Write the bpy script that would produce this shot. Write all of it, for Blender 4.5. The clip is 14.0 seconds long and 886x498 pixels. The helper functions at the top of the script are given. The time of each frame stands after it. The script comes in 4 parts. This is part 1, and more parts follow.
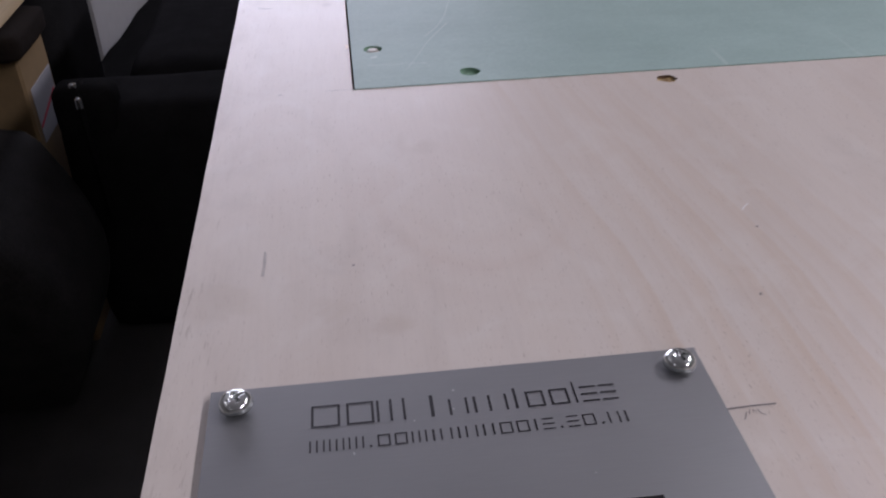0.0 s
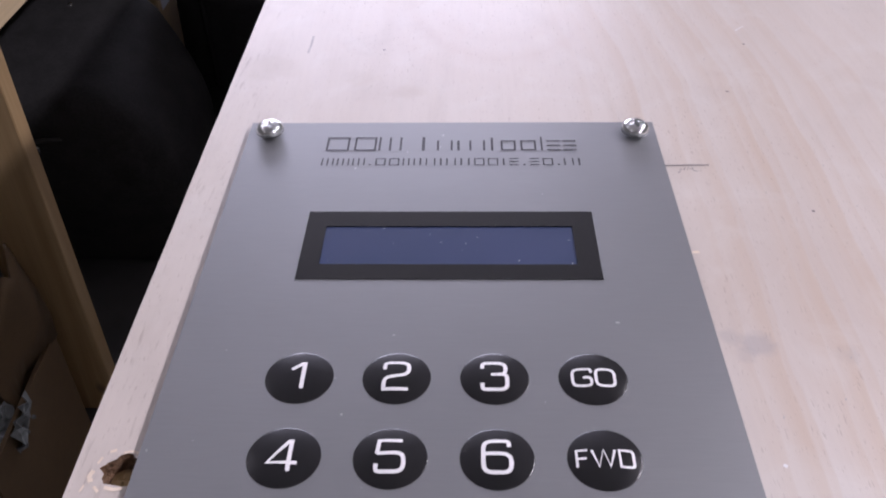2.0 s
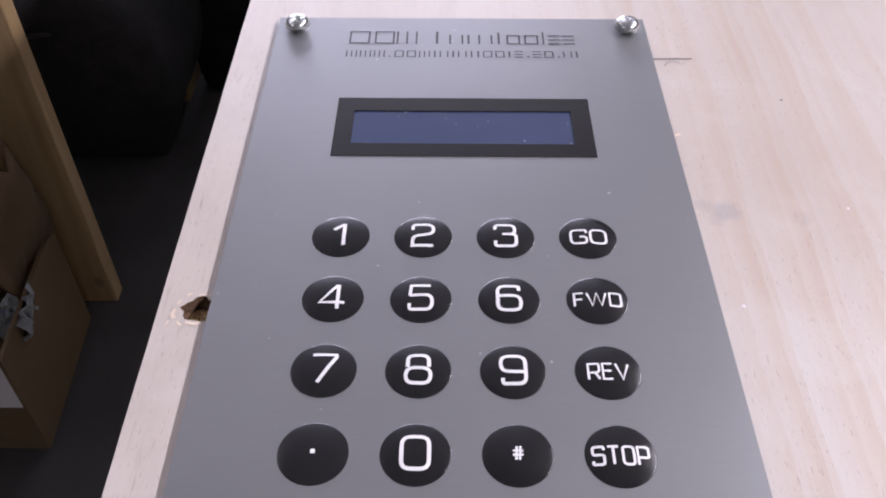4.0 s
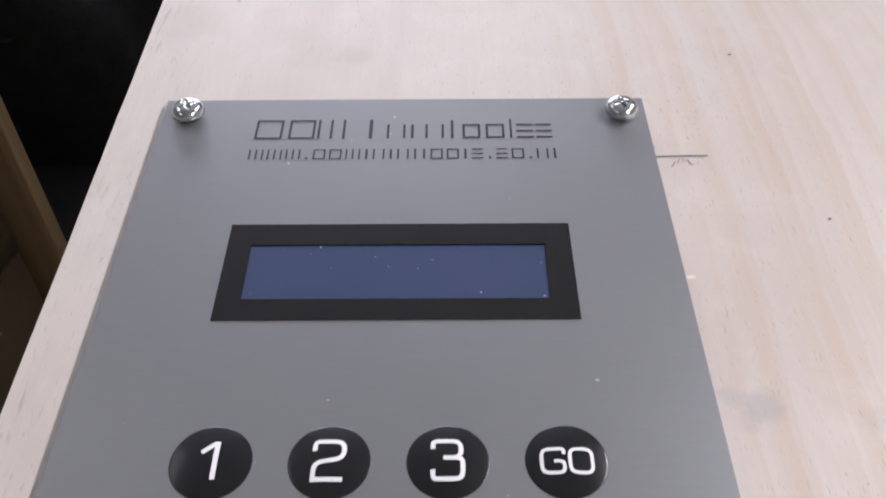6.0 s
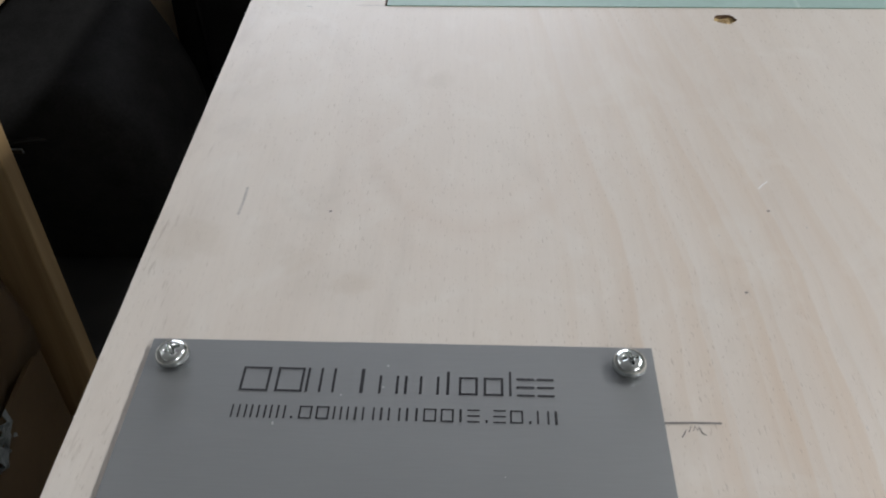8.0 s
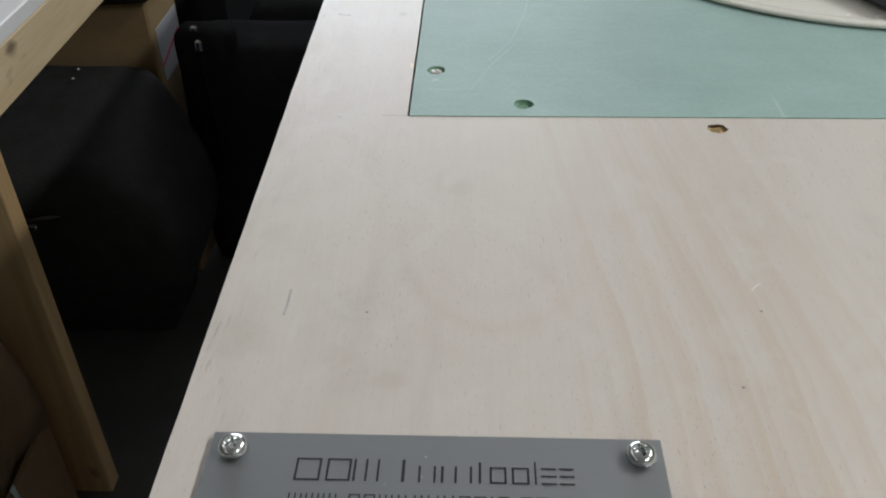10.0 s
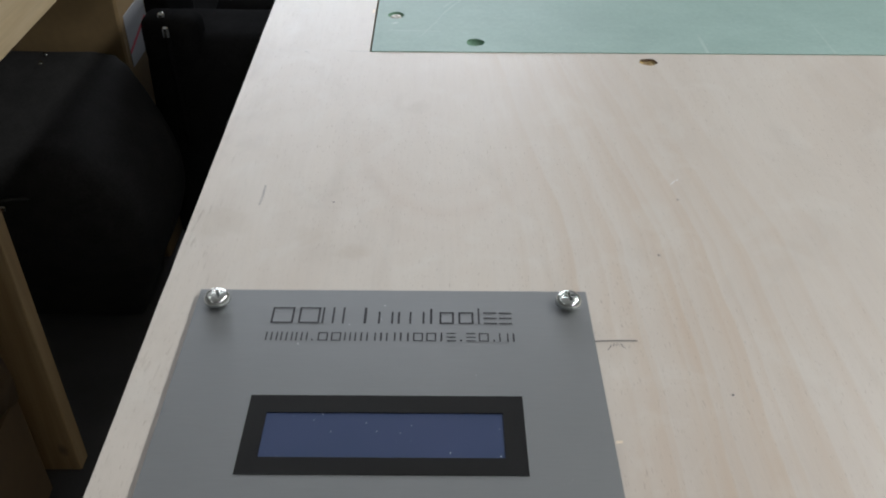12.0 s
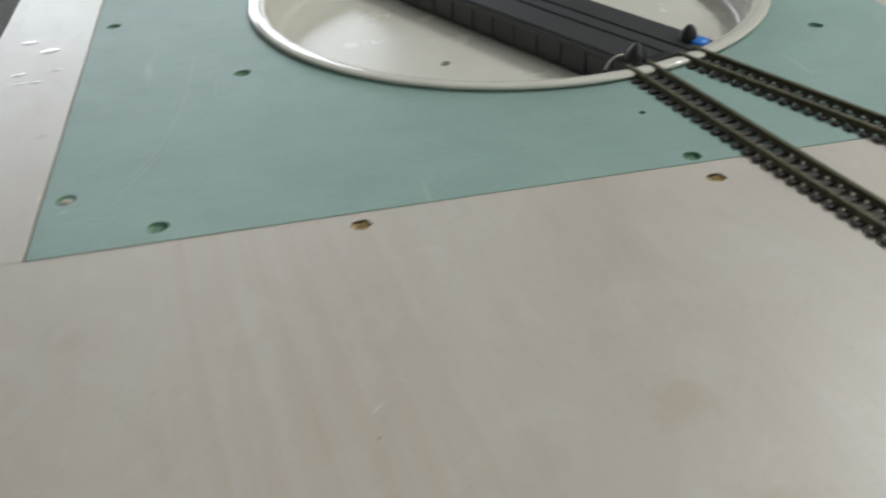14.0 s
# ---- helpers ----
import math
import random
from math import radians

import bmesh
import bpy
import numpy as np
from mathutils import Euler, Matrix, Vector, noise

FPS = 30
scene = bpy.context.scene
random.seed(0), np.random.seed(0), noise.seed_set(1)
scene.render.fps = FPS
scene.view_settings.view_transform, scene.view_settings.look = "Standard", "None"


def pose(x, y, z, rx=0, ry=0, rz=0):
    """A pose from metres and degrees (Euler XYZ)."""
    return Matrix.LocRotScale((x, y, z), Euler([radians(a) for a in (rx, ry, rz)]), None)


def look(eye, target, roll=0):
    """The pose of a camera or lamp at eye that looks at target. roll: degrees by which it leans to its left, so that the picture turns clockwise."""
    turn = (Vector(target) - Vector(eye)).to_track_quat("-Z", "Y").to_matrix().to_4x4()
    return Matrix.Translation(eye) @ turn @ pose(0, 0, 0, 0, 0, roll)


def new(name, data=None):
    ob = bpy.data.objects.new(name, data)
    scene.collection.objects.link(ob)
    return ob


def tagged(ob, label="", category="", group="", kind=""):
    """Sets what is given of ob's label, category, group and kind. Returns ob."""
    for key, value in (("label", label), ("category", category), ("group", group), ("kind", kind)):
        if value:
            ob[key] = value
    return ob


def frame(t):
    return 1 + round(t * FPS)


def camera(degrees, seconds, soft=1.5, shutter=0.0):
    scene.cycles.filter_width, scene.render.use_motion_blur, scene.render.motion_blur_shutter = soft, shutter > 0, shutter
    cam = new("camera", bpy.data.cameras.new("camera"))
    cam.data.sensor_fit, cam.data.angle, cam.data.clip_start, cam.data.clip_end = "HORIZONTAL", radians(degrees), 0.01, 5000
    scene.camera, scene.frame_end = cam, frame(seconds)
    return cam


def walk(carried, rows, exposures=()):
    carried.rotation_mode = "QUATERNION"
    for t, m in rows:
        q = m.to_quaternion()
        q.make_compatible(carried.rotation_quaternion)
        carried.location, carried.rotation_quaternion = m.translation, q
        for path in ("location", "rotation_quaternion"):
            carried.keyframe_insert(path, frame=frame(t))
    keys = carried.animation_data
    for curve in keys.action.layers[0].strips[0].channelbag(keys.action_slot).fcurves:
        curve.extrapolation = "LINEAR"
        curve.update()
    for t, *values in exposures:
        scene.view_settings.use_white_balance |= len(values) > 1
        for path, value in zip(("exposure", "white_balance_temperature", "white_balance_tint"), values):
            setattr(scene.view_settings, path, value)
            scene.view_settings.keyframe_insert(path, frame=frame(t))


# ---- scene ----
cam = camera(53.10, 14.0, soft=2.0, shutter=0.3)
# seconds, eye, yaw to the left of +y, pitch up, roll
PATH = [
    (0, (0.0390, -0.1647, 1.0479), -6.21, -33.56, -1.20),
    (0.2, (0.0370, -0.1600, 1.0440), -5.86, -35.18, -0.50),
    (0.5, (0.0416, -0.1676, 1.0373), -4.29, -36.48, 0.10),
    (0.8, (0.0440, -0.1800, 1.0440), -1.39, -36.76, 1.30),
    (1, (0.0476, -0.1929, 1.0414), -0.17, -37.26, 2.05),
    (1.5, (0.0587, -0.2230, 1.0407), 1.27, -38.56, -0.58),
    (2, (0.0646, -0.2311, 1.0408), 1.93, -39.09, -1.16),
    (2.5, (0.0611, -0.2544, 1.0510), 1.11, -42.12, 0.28),
    (2.7, (0.0566, -0.2675, 1.0555), 1.57, -43.56, 0.45),
    (4.8, (0.0564, -0.2419, 1.0581), -0.52, -45.51, 0.37),
    (5, (0.0578, -0.2300, 1.0581), -0.58, -45.51, 0.63),
    (5.5, (0.0660, -0.2039, 1.0468), 0.00, -46.43, -0.25),
    (6, (0.0706, -0.1827, 1.0391), 0.36, -46.48, -0.54),
    (6.5, (0.0666, -0.1756, 1.0487), -0.07, -45.13, -0.43),
    (7, (0.0659, -0.1688, 1.0534), 0.74, -44.06, -0.35),
    (7.5, (0.0713, -0.1546, 1.0520), 2.10, -43.63, -0.88),
    (8, (0.0780, -0.1443, 1.0607), 2.86, -41.56, -0.97),
    (8.3, (0.0700, -0.1470, 1.0620), 4.22, -42.18, -0.20),
    (8.5, (0.0741, -0.1425, 1.0698), 4.61, -40.59, -0.89),
    (8.7, (0.0698, -0.1389, 1.0814), 4.92, -38.67, -0.60),
    (10.8, (0.0700, -0.1850, 1.0870), 1.04, -36.78, -0.70),
    (11, (0.0721, -0.1917, 1.0837), 0.96, -36.63, -0.43),
    (11.5, (0.0721, -0.2072, 1.0801), -0.00, -37.26, 0.36),
    (12, (0.0746, -0.2140, 1.0788), -0.23, -36.86, 0.52),
    (12.5, (0.0746, -0.2140, 1.0809), -0.21, -36.82, 0.73),
    (13, (0.0730, -0.2031, 1.0811), 1.75, -36.80, 0.09),
    (13.2, (0.0860, -0.1860, 1.0900), 0.64, -36.42, -0.50),
    (13.4, (0.1000, -0.1736, 1.1016), -1.64, -35.18, -0.57),
    (13.5, (0.1071, -0.1684, 1.1029), -2.18, -35.15, -1.02),
    (13.7, (0.1239, -0.1545, 1.0938), -5.49, -34.51, -1.79),
    (13.8, (0.1250, -0.1440, 1.0880), -8.12, -34.41, -1.70),
    (14, (0.1476, -0.1295, 1.0924), -10.72, -34.44, -2.75),
]
EXPOSURES = [(0.0, -0.34, 6170, 34), (1.0, 0.05, 6150, 35), (2.5, 0.48, 6100, 37), (5.0, 0.64, 6190, 32), (6.0, 0.56, 6240, 27), (6.5, 0.44, 6270, 24),
             (7.5, 0.25, 6220, 19), (8.0, 0.07, 6300, 16), (8.5, 0.05, 6380, 13), (11.0, 0.0, 6350, 14), (12.5, 0.05, 6320, 14), (13.5, -0.18, 6400, 12), (14.0, -0.42, 6450, 10)]


def gaze(eye, yaw, pitch, roll):
    y, p = radians(yaw), radians(pitch)
    way = Vector((-math.sin(y) * math.cos(p), math.cos(y) * math.cos(p), math.sin(p)))
    return look(Vector(eye), Vector(eye) + way, roll)


walk(cam, [(t, gaze(eye, yaw, pitch, roll)) for t, eye, yaw, pitch, roll in PATH], EXPOSURES)

# ---- light ----
TOP = 0.9          # upper face of the baseboard over the floor
ROOM = (-2.6, 3.0, -2.6, 3.8, 2.5)   # x0, x1, y0, y1, height
WINDOW = (-1.5, 0.70, 1.1, 2.15)     # x0, x1, z0, z1 in the far wall

world = bpy.data.worlds.new("sky")
scene.world = world
world.use_nodes = True
wn = world.node_tree
sky = wn.nodes.new("ShaderNodeTexSky")
sky.sky_type, sky.sun_disc, sky.sun_elevation, sky.sun_rotation = "NISHITA", False, radians(35), radians(150)
wn.nodes["Background"].inputs[1].default_value = 0.12
wn.links.new(sky.outputs[0], wn.nodes["Background"].inputs[0])


def area(name, m, sx, sy, watts, colour):
    d = bpy.data.lights.new(name, "AREA")
    d.shape, d.size, d.size_y, d.energy, d.color = "RECTANGLE", sx, sy, watts, colour
    ob = new(name, d)
    ob.matrix_world = m
    return ob


area("window_daylight", look(((WINDOW[0] + WINDOW[1]) / 2, ROOM[3] - 0.02, (WINDOW[2] + WINDOW[3]) / 2), (-0.2, 0, 0.6)),
     WINDOW[1] - WINDOW[0] - 0.1, WINDOW[3] - WINDOW[2] - 0.1, 53, (0.90, 0.96, 1.0))
# all out of view; the weak west pair is added only as fill
TUBES = [(1.55, 0.75, 32), (1.55, -1.3, 32), (-1.3, 0.75, 2.5), (-1.3, -1.3, 2.5)]      # x, y, watts
for tx, ty, watts in TUBES:
    area("tube_light", pose(tx, ty, ROOM[4] - 0.12, 0, 0, 90), 1.2, 0.1, watts, (0.97, 1.0, 0.95))


# ---- materials ----
class Mat:
    """A small builder of node materials."""

    def __init__(self, name, rough=0.5, metal=0.0, ior=None):
        self.m = bpy.data.materials.new(name)
        self.m.use_nodes = True
        self.t = self.m.node_tree
        self.b = self.t.nodes["Principled BSDF"]
        self.b.inputs["Roughness"].default_value = rough
        self.b.inputs["Metallic"].default_value = metal
        if ior:
            self.b.inputs["IOR"].default_value = ior

    def n(self, kind, **put):
        node = self.t.nodes.new("ShaderNode" + kind)
        for k, v in put.items():
            node.inputs[k.replace("_", " ")].default_value = v
        return node

    def link(self, a, b):
        self.t.links.new(a, b)

    def coords(self, scale=(1, 1, 1), turn=(0, 0, 0), world_space=True):
        g = self.n("NewGeometry") if world_space else self.n("TexCoord")
        mp = self.n("Mapping")
        mp.inputs["Scale"].default_value = scale
        mp.inputs["Rotation"].default_value = [radians(a) for a in turn]
        self.link(g.outputs["Position" if world_space else "Object"], mp.inputs["Vector"])
        return mp.outputs[0]

    def noise(self, vec, scale, detail=4.0, rough=0.55, warp=0.0):
        x = self.n("TexNoise", Scale=scale, Detail=detail, Roughness=rough, Distortion=warp)
        self.link(vec, x.inputs["Vector"])
        return x.outputs["Fac"]

    def ramp(self, fac, stops):
        r = self.n("ValToRGB")
        e = r.color_ramp.elements
        while len(e) < len(stops):
            e.new(0.5)
        for el, (p, c) in zip(e, stops):
            el.position, el.color = p, (*c, 1) if len(c) == 3 else c
        self.link(fac, r.inputs[0])
        return r.outputs[0]

    def mix(self, fac, a, b, how="MIX"):
        x = self.n("Mix")
        x.data_type, x.blend_type = "RGBA", how
        for sock, v in ((x.inputs["Factor"], fac), (x.inputs[6], a), (x.inputs[7], b)):
            if isinstance(v, (int, float)):
                sock.default_value = v
            elif isinstance(v, tuple):
                sock.default_value = (*v, 1)
            else:
                self.link(v, sock)
        return x.outputs[2]

    def math(self, how, a, b):
        x = self.n("Math")
        x.operation = how
        for sock, v in zip(x.inputs, (a, b)):
            if isinstance(v, (int, float)):
                sock.default_value = v
            else:
                self.link(v, sock)
        return x.outputs[0]

    def colour(self, c):
        if isinstance(c, tuple):
            self.b.inputs["Base Color"].default_value = (*c, 1)
        else:
            self.link(c, self.b.inputs["Base Color"])
        return self

    def rough(self, fac, lo, hi):
        r = self.n("MapRange")
        r.inputs["To Min"].default_value, r.inputs["To Max"].default_value = lo, hi
        self.link(fac, r.inputs["Value"])
        self.link(r.outputs[0], self.b.inputs["Roughness"])
        return self

    def bump(self, fac, strength, depth):
        x = self.n("Bump", Strength=strength, Distance=depth)
        self.link(fac, x.inputs["Height"])
        self.link(x.outputs[0], self.b.inputs["Normal"])
        return self


def grey(v):
    return (v, v, v)


def simple(name, colour, rough=0.5, metal=0.0, vary=0.12, scale=60.0, relief=0.15, depth=0.0005):
    """Plain stuff with fine grain and broad blotches."""
    m = Mat(name, rough, metal)
    v = m.coords()
    fine, broad = m.noise(v, scale, 5), m.noise(v, scale / 9, 3)
    dark = tuple(c * (1 - vary) for c in colour)
    lite = tuple(min(1, c * (1 + vary)) for c in colour)
    a = m.ramp(fine, [(0.3, dark), (0.7, lite)])
    b = m.ramp(broad, [(0.3, dark), (0.7, lite)])
    m.colour(m.mix(0.5, a, b)).rough(fine, max(0.05, rough - 0.07), min(1, rough + 0.07)).bump(fine, relief, depth)
    return m.m


def plywood():
    m = Mat("sanded_plywood", 0.4)
    v = m.coords()
    split = m.n("SeparateXYZ")
    m.link(v, split.inputs[0])
    east, north = split.outputs[0], split.outputs[1]
    # broad tone
    tone = m.ramp(m.noise(m.coords((1, 0.55, 1)), 8, 3, 0.5, 0.6),
                  [(0.28, (0.560, 0.500, 0.445)), (0.5, (0.603, 0.552, 0.50)), (0.72, (0.628, 0.594, 0.55))])
    # faint streaks of the veneer
    figure = m.noise(m.coords((1, 0.13, 1)), 46, 4, 0.45, 0.8)
    band = m.ramp(figure, [(0.32, (0.88, 0.84, 0.80)), (0.5, (1, 1, 1)), (0.70, (1.0, 0.96, 0.91))])
    c = m.mix(0.26, tone, band, "MULTIPLY")
    grain = m.noise(m.coords((1, 0.05, 1)), 700, 3, 0.6)
    c = m.mix(0.16, c, m.ramp(grain, [(0.3, grey(0.82)), (0.6, grey(1.0))]), "MULTIPLY")
    # growth rings run along the board and lean west further on; each is soft on one side and sharp on the other
    beyond = m.math("MAXIMUM", m.math("SUBTRACT", north, 0.03), 0)
    drift = m.math("MULTIPLY", m.math("SUBTRACT", m.noise(m.coords((1, 0.45, 1)), 15, 2, 0.4), 0.5), 0.012)
    ragged = m.math("MULTIPLY", m.math("SUBTRACT", m.noise(m.coords((1, 0.22, 1)), 150, 3, 0.55), 0.5), 0.0034)
    across = m.math("ADD", m.math("ADD", east, m.math("MULTIPLY", beyond, 0.115)), m.math("ADD", drift, ragged))
    clear = m.ramp(m.math("MULTIPLY", across, 3), [(0.29, grey(0.0)), (0.345, grey(1)), (0.47, grey(0.9)), (0.56, grey(0.42)), (0.72, grey(0.16)), (0.82, grey(0.38)), (0.92, grey(0.1))])
    patch = m.ramp(m.noise(m.coords((1, 0.4, 1)), 17, 2), [(0.34, grey(0.35)), (0.6, grey(1))])
    hither = m.ramp(m.math("MULTIPLY", m.math("ADD", north, 0.2), 2.5), [(0.45, grey(1)), (0.78, grey(0.38))])
    clear = m.math("MULTIPLY", clear, hither)
    for pitch, off, amount, tint in ((0.0148, 0.0, 0.60, (0.515, 0.395, 0.29)), (0.0081, 0.003, 0.40, (0.52, 0.41, 0.315))):
        saw = m.math("FRACT", m.math("DIVIDE", m.math("ADD", across, off), pitch), 0)
        ringed = m.ramp(saw, [(0.1, grey(0)), (0.6, grey(0.35)), (0.86, grey(1)), (0.93, grey(0.9)), (0.97, grey(0))])
        c = m.mix(m.math("MULTIPLY", m.math("MULTIPLY", ringed, m.math("MULTIPLY", clear, patch)), amount), c, tint)
    # nested arches where a ring comes out flat
    ax = m.math("SUBTRACT", east, 0.077)
    ay = m.math("MULTIPLY", m.math("SUBTRACT", north, 0.105), 0.58)
    arch = m.math("ADD", m.math("SQRT", m.math("ADD", m.math("MULTIPLY", ax, ax), m.math("MULTIPLY", ay, ay)), 0), m.math("MULTIPLY", drift, 0.45))
    low = m.ramp(m.math("MULTIPLY", north, 4), [(0.26, grey(1)), (0.46, grey(0.1))])
    for radius, amount in ((0.0345, 0.26), (0.0265, 0.12), (0.0425, 0.10)):
        line = m.math("DIVIDE", m.math("ABSOLUTE", m.math("SUBTRACT", arch, radius), 0), 0.0055)
        c = m.mix(m.math("MULTIPLY", m.ramp(line, [(0.0, grey(1)), (0.9, grey(0))]), m.math("MULTIPLY", m.math("MULTIPLY", patch, low), amount)), c, (0.505, 0.40, 0.335))
    # short fine pores, thick in some places and few in others
    where = m.noise(v, 16, 2)
    pores = None
    for size, long in ((1500, 0.17), (2100, 0.22)):
        pore = m.ramp(m.noise(m.coords((1, long, 1)), size, 1, 0.5), [(0.67, grey(0)), (0.75, grey(1))])
        pores = pore if pores is None else m.math("MAXIMUM", pores, pore)
    pores = m.math("MULTIPLY", pores, m.ramp(where, [(0.35, grey(0.25)), (0.6, grey(1))]))
    c = m.mix(m.math("MULTIPLY", pores, 0.38), c, (0.25, 0.19, 0.15))
    # coarse open grain, grubby along the handled west edge
    rim = m.ramp(m.math("ADD", m.math("MULTIPLY", east, 10), 0.5), [(0.40, grey(1)), (0.62, grey(0))])
    coarse = m.ramp(m.noise(m.coords((1, 0.13, 1)), 620, 2, 0.55), [(0.60, grey(0)), (0.72, grey(1))])
    coarse = m.math("MULTIPLY", m.math("MULTIPLY", coarse, rim), m.ramp(m.noise(m.coords((1, 0.5, 1)), 62, 2), [(0.42, grey(0)), (0.62, grey(1))]))
    c = m.mix(m.math("MULTIPLY", coarse, 0.42), c, (0.20, 0.15, 0.11))
    c = m.mix(m.math("MULTIPLY", m.math("MULTIPLY", rim, m.ramp(m.noise(m.coords((1, 0.4, 1)), 85, 3, 0.6), [(0.45, grey(0)), (0.68, grey(1))])), 0.24), c, (0.36, 0.31, 0.27))
    # sanded pale clouds
    cloud = m.noise(m.coords((1, 0.75, 1)), 42, 4, 0.6, 0.9)
    c = m.mix(m.math("MULTIPLY", m.ramp(cloud, [(0.52, grey(0)), (0.68, grey(1))]), 0.22), c, (0.665, 0.652, 0.615))
    # stains with a place of their own
    wob = m.noise(v, 70, 4, 0.65, 0.8)
    for sx, sy, sr, sc, amount in ((0.253, 0.046, 0.014, (0.46, 0.37, 0.27), 0.36), (0.262, 0.003, 0.013, (0.46, 0.37, 0.27), 0.32),
                                   (0.1285, -0.0905, 0.0042, (0.27, 0.27, 0.29), 0.36), (0.1235, -0.0885, 0.003, (0.34, 0.33, 0.33), 0.3), (0.1255, -0.0945, 0.0026, (0.34, 0.33, 0.33), 0.25),
                                   (-0.004, 0.038, 0.012, (0.46, 0.40, 0.33), 0.28), (0.064, 0.125, 0.007, (0.43, 0.38, 0.32), 0.26),
                                   (0.029, 0.056, 0.009, (0.46, 0.42, 0.38), 0.2), (-0.002, 0.095, 0.008, (0.44, 0.40, 0.36), 0.25),
                                   (0.046, 0.022, 0.006, (0.47, 0.39, 0.31), 0.28), (0.030, 0.032, 0.006, (0.47, 0.39, 0.31), 0.2),
                                   (0.148, -0.0945, 0.004, (0.3, 0.28, 0.26), 0.2), (0.030, 0.293, 0.004, (0.36, 0.33, 0.3), 0.35)):
        d = m.n("VectorMath")
        d.operation = "DISTANCE"
        m.link(v, d.inputs[0])
        d.inputs[1].default_value = (sx, sy, TOP)
        near = m.math("ADD", m.math("DIVIDE", d.outputs["Value"], sr), m.math("MULTIPLY", m.math("SUBTRACT", wob, 0.5), 2.6))
        c = m.mix(m.math("MULTIPLY", m.ramp(near, [(0.35, grey(1)), (1.1, grey(0))]), amount), c, sc)
    # greyish grime
    dirt = m.noise(m.coords((1, 0.6, 1)), 24, 4, 0.55, 1.2)
    c = m.mix(m.math("MULTIPLY", m.ramp(dirt, [(0.58, grey(0)), (0.76, grey(1))]), 0.22), c, (0.40, 0.36, 0.32))
    m.colour(c)
    m.rough(m.noise(m.coords((1, 0.3, 1)), 40, 4), 0.31, 0.43)
    m.bump(m.math("ADD", m.math("MULTIPLY", m.math("MAXIMUM", pores, coarse), -0.8), m.math("ADD", m.math("MULTIPLY", grain, 0.5), m.math("MULTIPLY", where, 0.6))), 0.12, 0.0006)
    return m.m


def green_board():
    m = Mat("green_moisture_resistant_board", 0.42)
    v = m.coords()
    c = m.ramp(m.noise(v, 9, 4, 0.6, 0.6), [(0.3, (0.250, 0.368, 0.336)), (0.7, (0.315, 0.445, 0.412))])
    c = m.mix(0.6, c, m.ramp(m.noise(m.coords((0.5, 1, 1)), 55, 5, 0.7), [(0.3, grey(0.92)), (0.7, grey(1.08))]), "MULTIPLY")
    spec = m.noise(v, 420, 3)
    c = m.mix(0.35, c, m.ramp(spec, [(0.3, grey(0.84)), (0.7, grey(1.08))]), "MULTIPLY")
    scr = m.noise(m.coords((1, 0.08, 1), (0, 0, 50)), 130, 2, 0.5, 0.4)
    c = m.mix(m.math("MULTIPLY", m.ramp(scr, [(0.67, grey(0)), (0.78, grey(1))]), 0.4), c, (0.52, 0.62, 0.58))
    dust = m.noise(v, 1500, 1)
    c = m.mix(m.ramp(dust, [(0.74, grey(0)), (0.80, grey(0.6))]), c, (0.6, 0.68, 0.64))
    m.colour(c).rough(m.noise(v, 60, 4), 0.46, 0.62).bump(spec, 0.08, 0.0003)
    return m.m


def brushed_plate():
    m = Mat("satin_grey_aluminium", 0.40, 0.7)
    v = m.coords()
    fine = m.noise(m.coords((0.05, 1, 1)), 2600, 2)
    c = m.ramp(m.noise(v, 14, 3), [(0.3, (0.258, 0.266, 0.272)), (0.7, (0.284, 0.292, 0.298))])
    c = m.mix(0.25, c, m.ramp(fine, [(0.3, grey(0.9)), (0.7, grey(1.06))]), "MULTIPLY")
    lint = m.noise(v, 700, 0)
    c = m.mix(m.ramp(lint, [(0.9, grey(0)), (0.91, grey(0.7))]), c, (0.6, 0.6, 0.6))
    m.colour(c).rough(m.noise(v, 30, 3), 0.38, 0.44).bump(fine, 0.05, 0.0001)
    return m.m


def timber(name, a, b, ring=26, along=2):
    m = Mat(name, 0.6)
    def run(k):
        return [k if i == along else 1 for i in range(3)]

    v = m.coords(run(0.06), world_space=False)
    g = m.noise(v, ring, 4, 0.6, 0.8)
    f = m.noise(m.coords(run(0.03), world_space=False), 260, 3)
    c = m.mix(0.35, m.ramp(g, [(0.3, a), (0.7, b)]), m.ramp(f, [(0.3, grey(0.7)), (0.7, grey(1.05))]), "MULTIPLY")
    k = m.noise(m.coords(run(0.5), world_space=False), 17, 2)
    c = m.mix(m.ramp(k, [(0.65, grey(0)), (0.72, grey(0.8))]), c, (0.10, 0.06, 0.035))
    m.colour(c).bump(f, 0.2, 0.0006)
    return m.m


def carpet():
    m = Mat("dark_carpet", 0.95)
    v = m.coords()
    f = m.noise(v, 420, 4, 0.7)
    c = m.mix(0.5, m.ramp(f, [(0.3, grey(0.045)), (0.7, grey(0.10))]), m.ramp(m.noise(v, 9, 4), [(0.3, grey(0.050)), (0.7, grey(0.085))]))
    m.colour(c).bump(f, 0.6, 0.003)
    return m.m


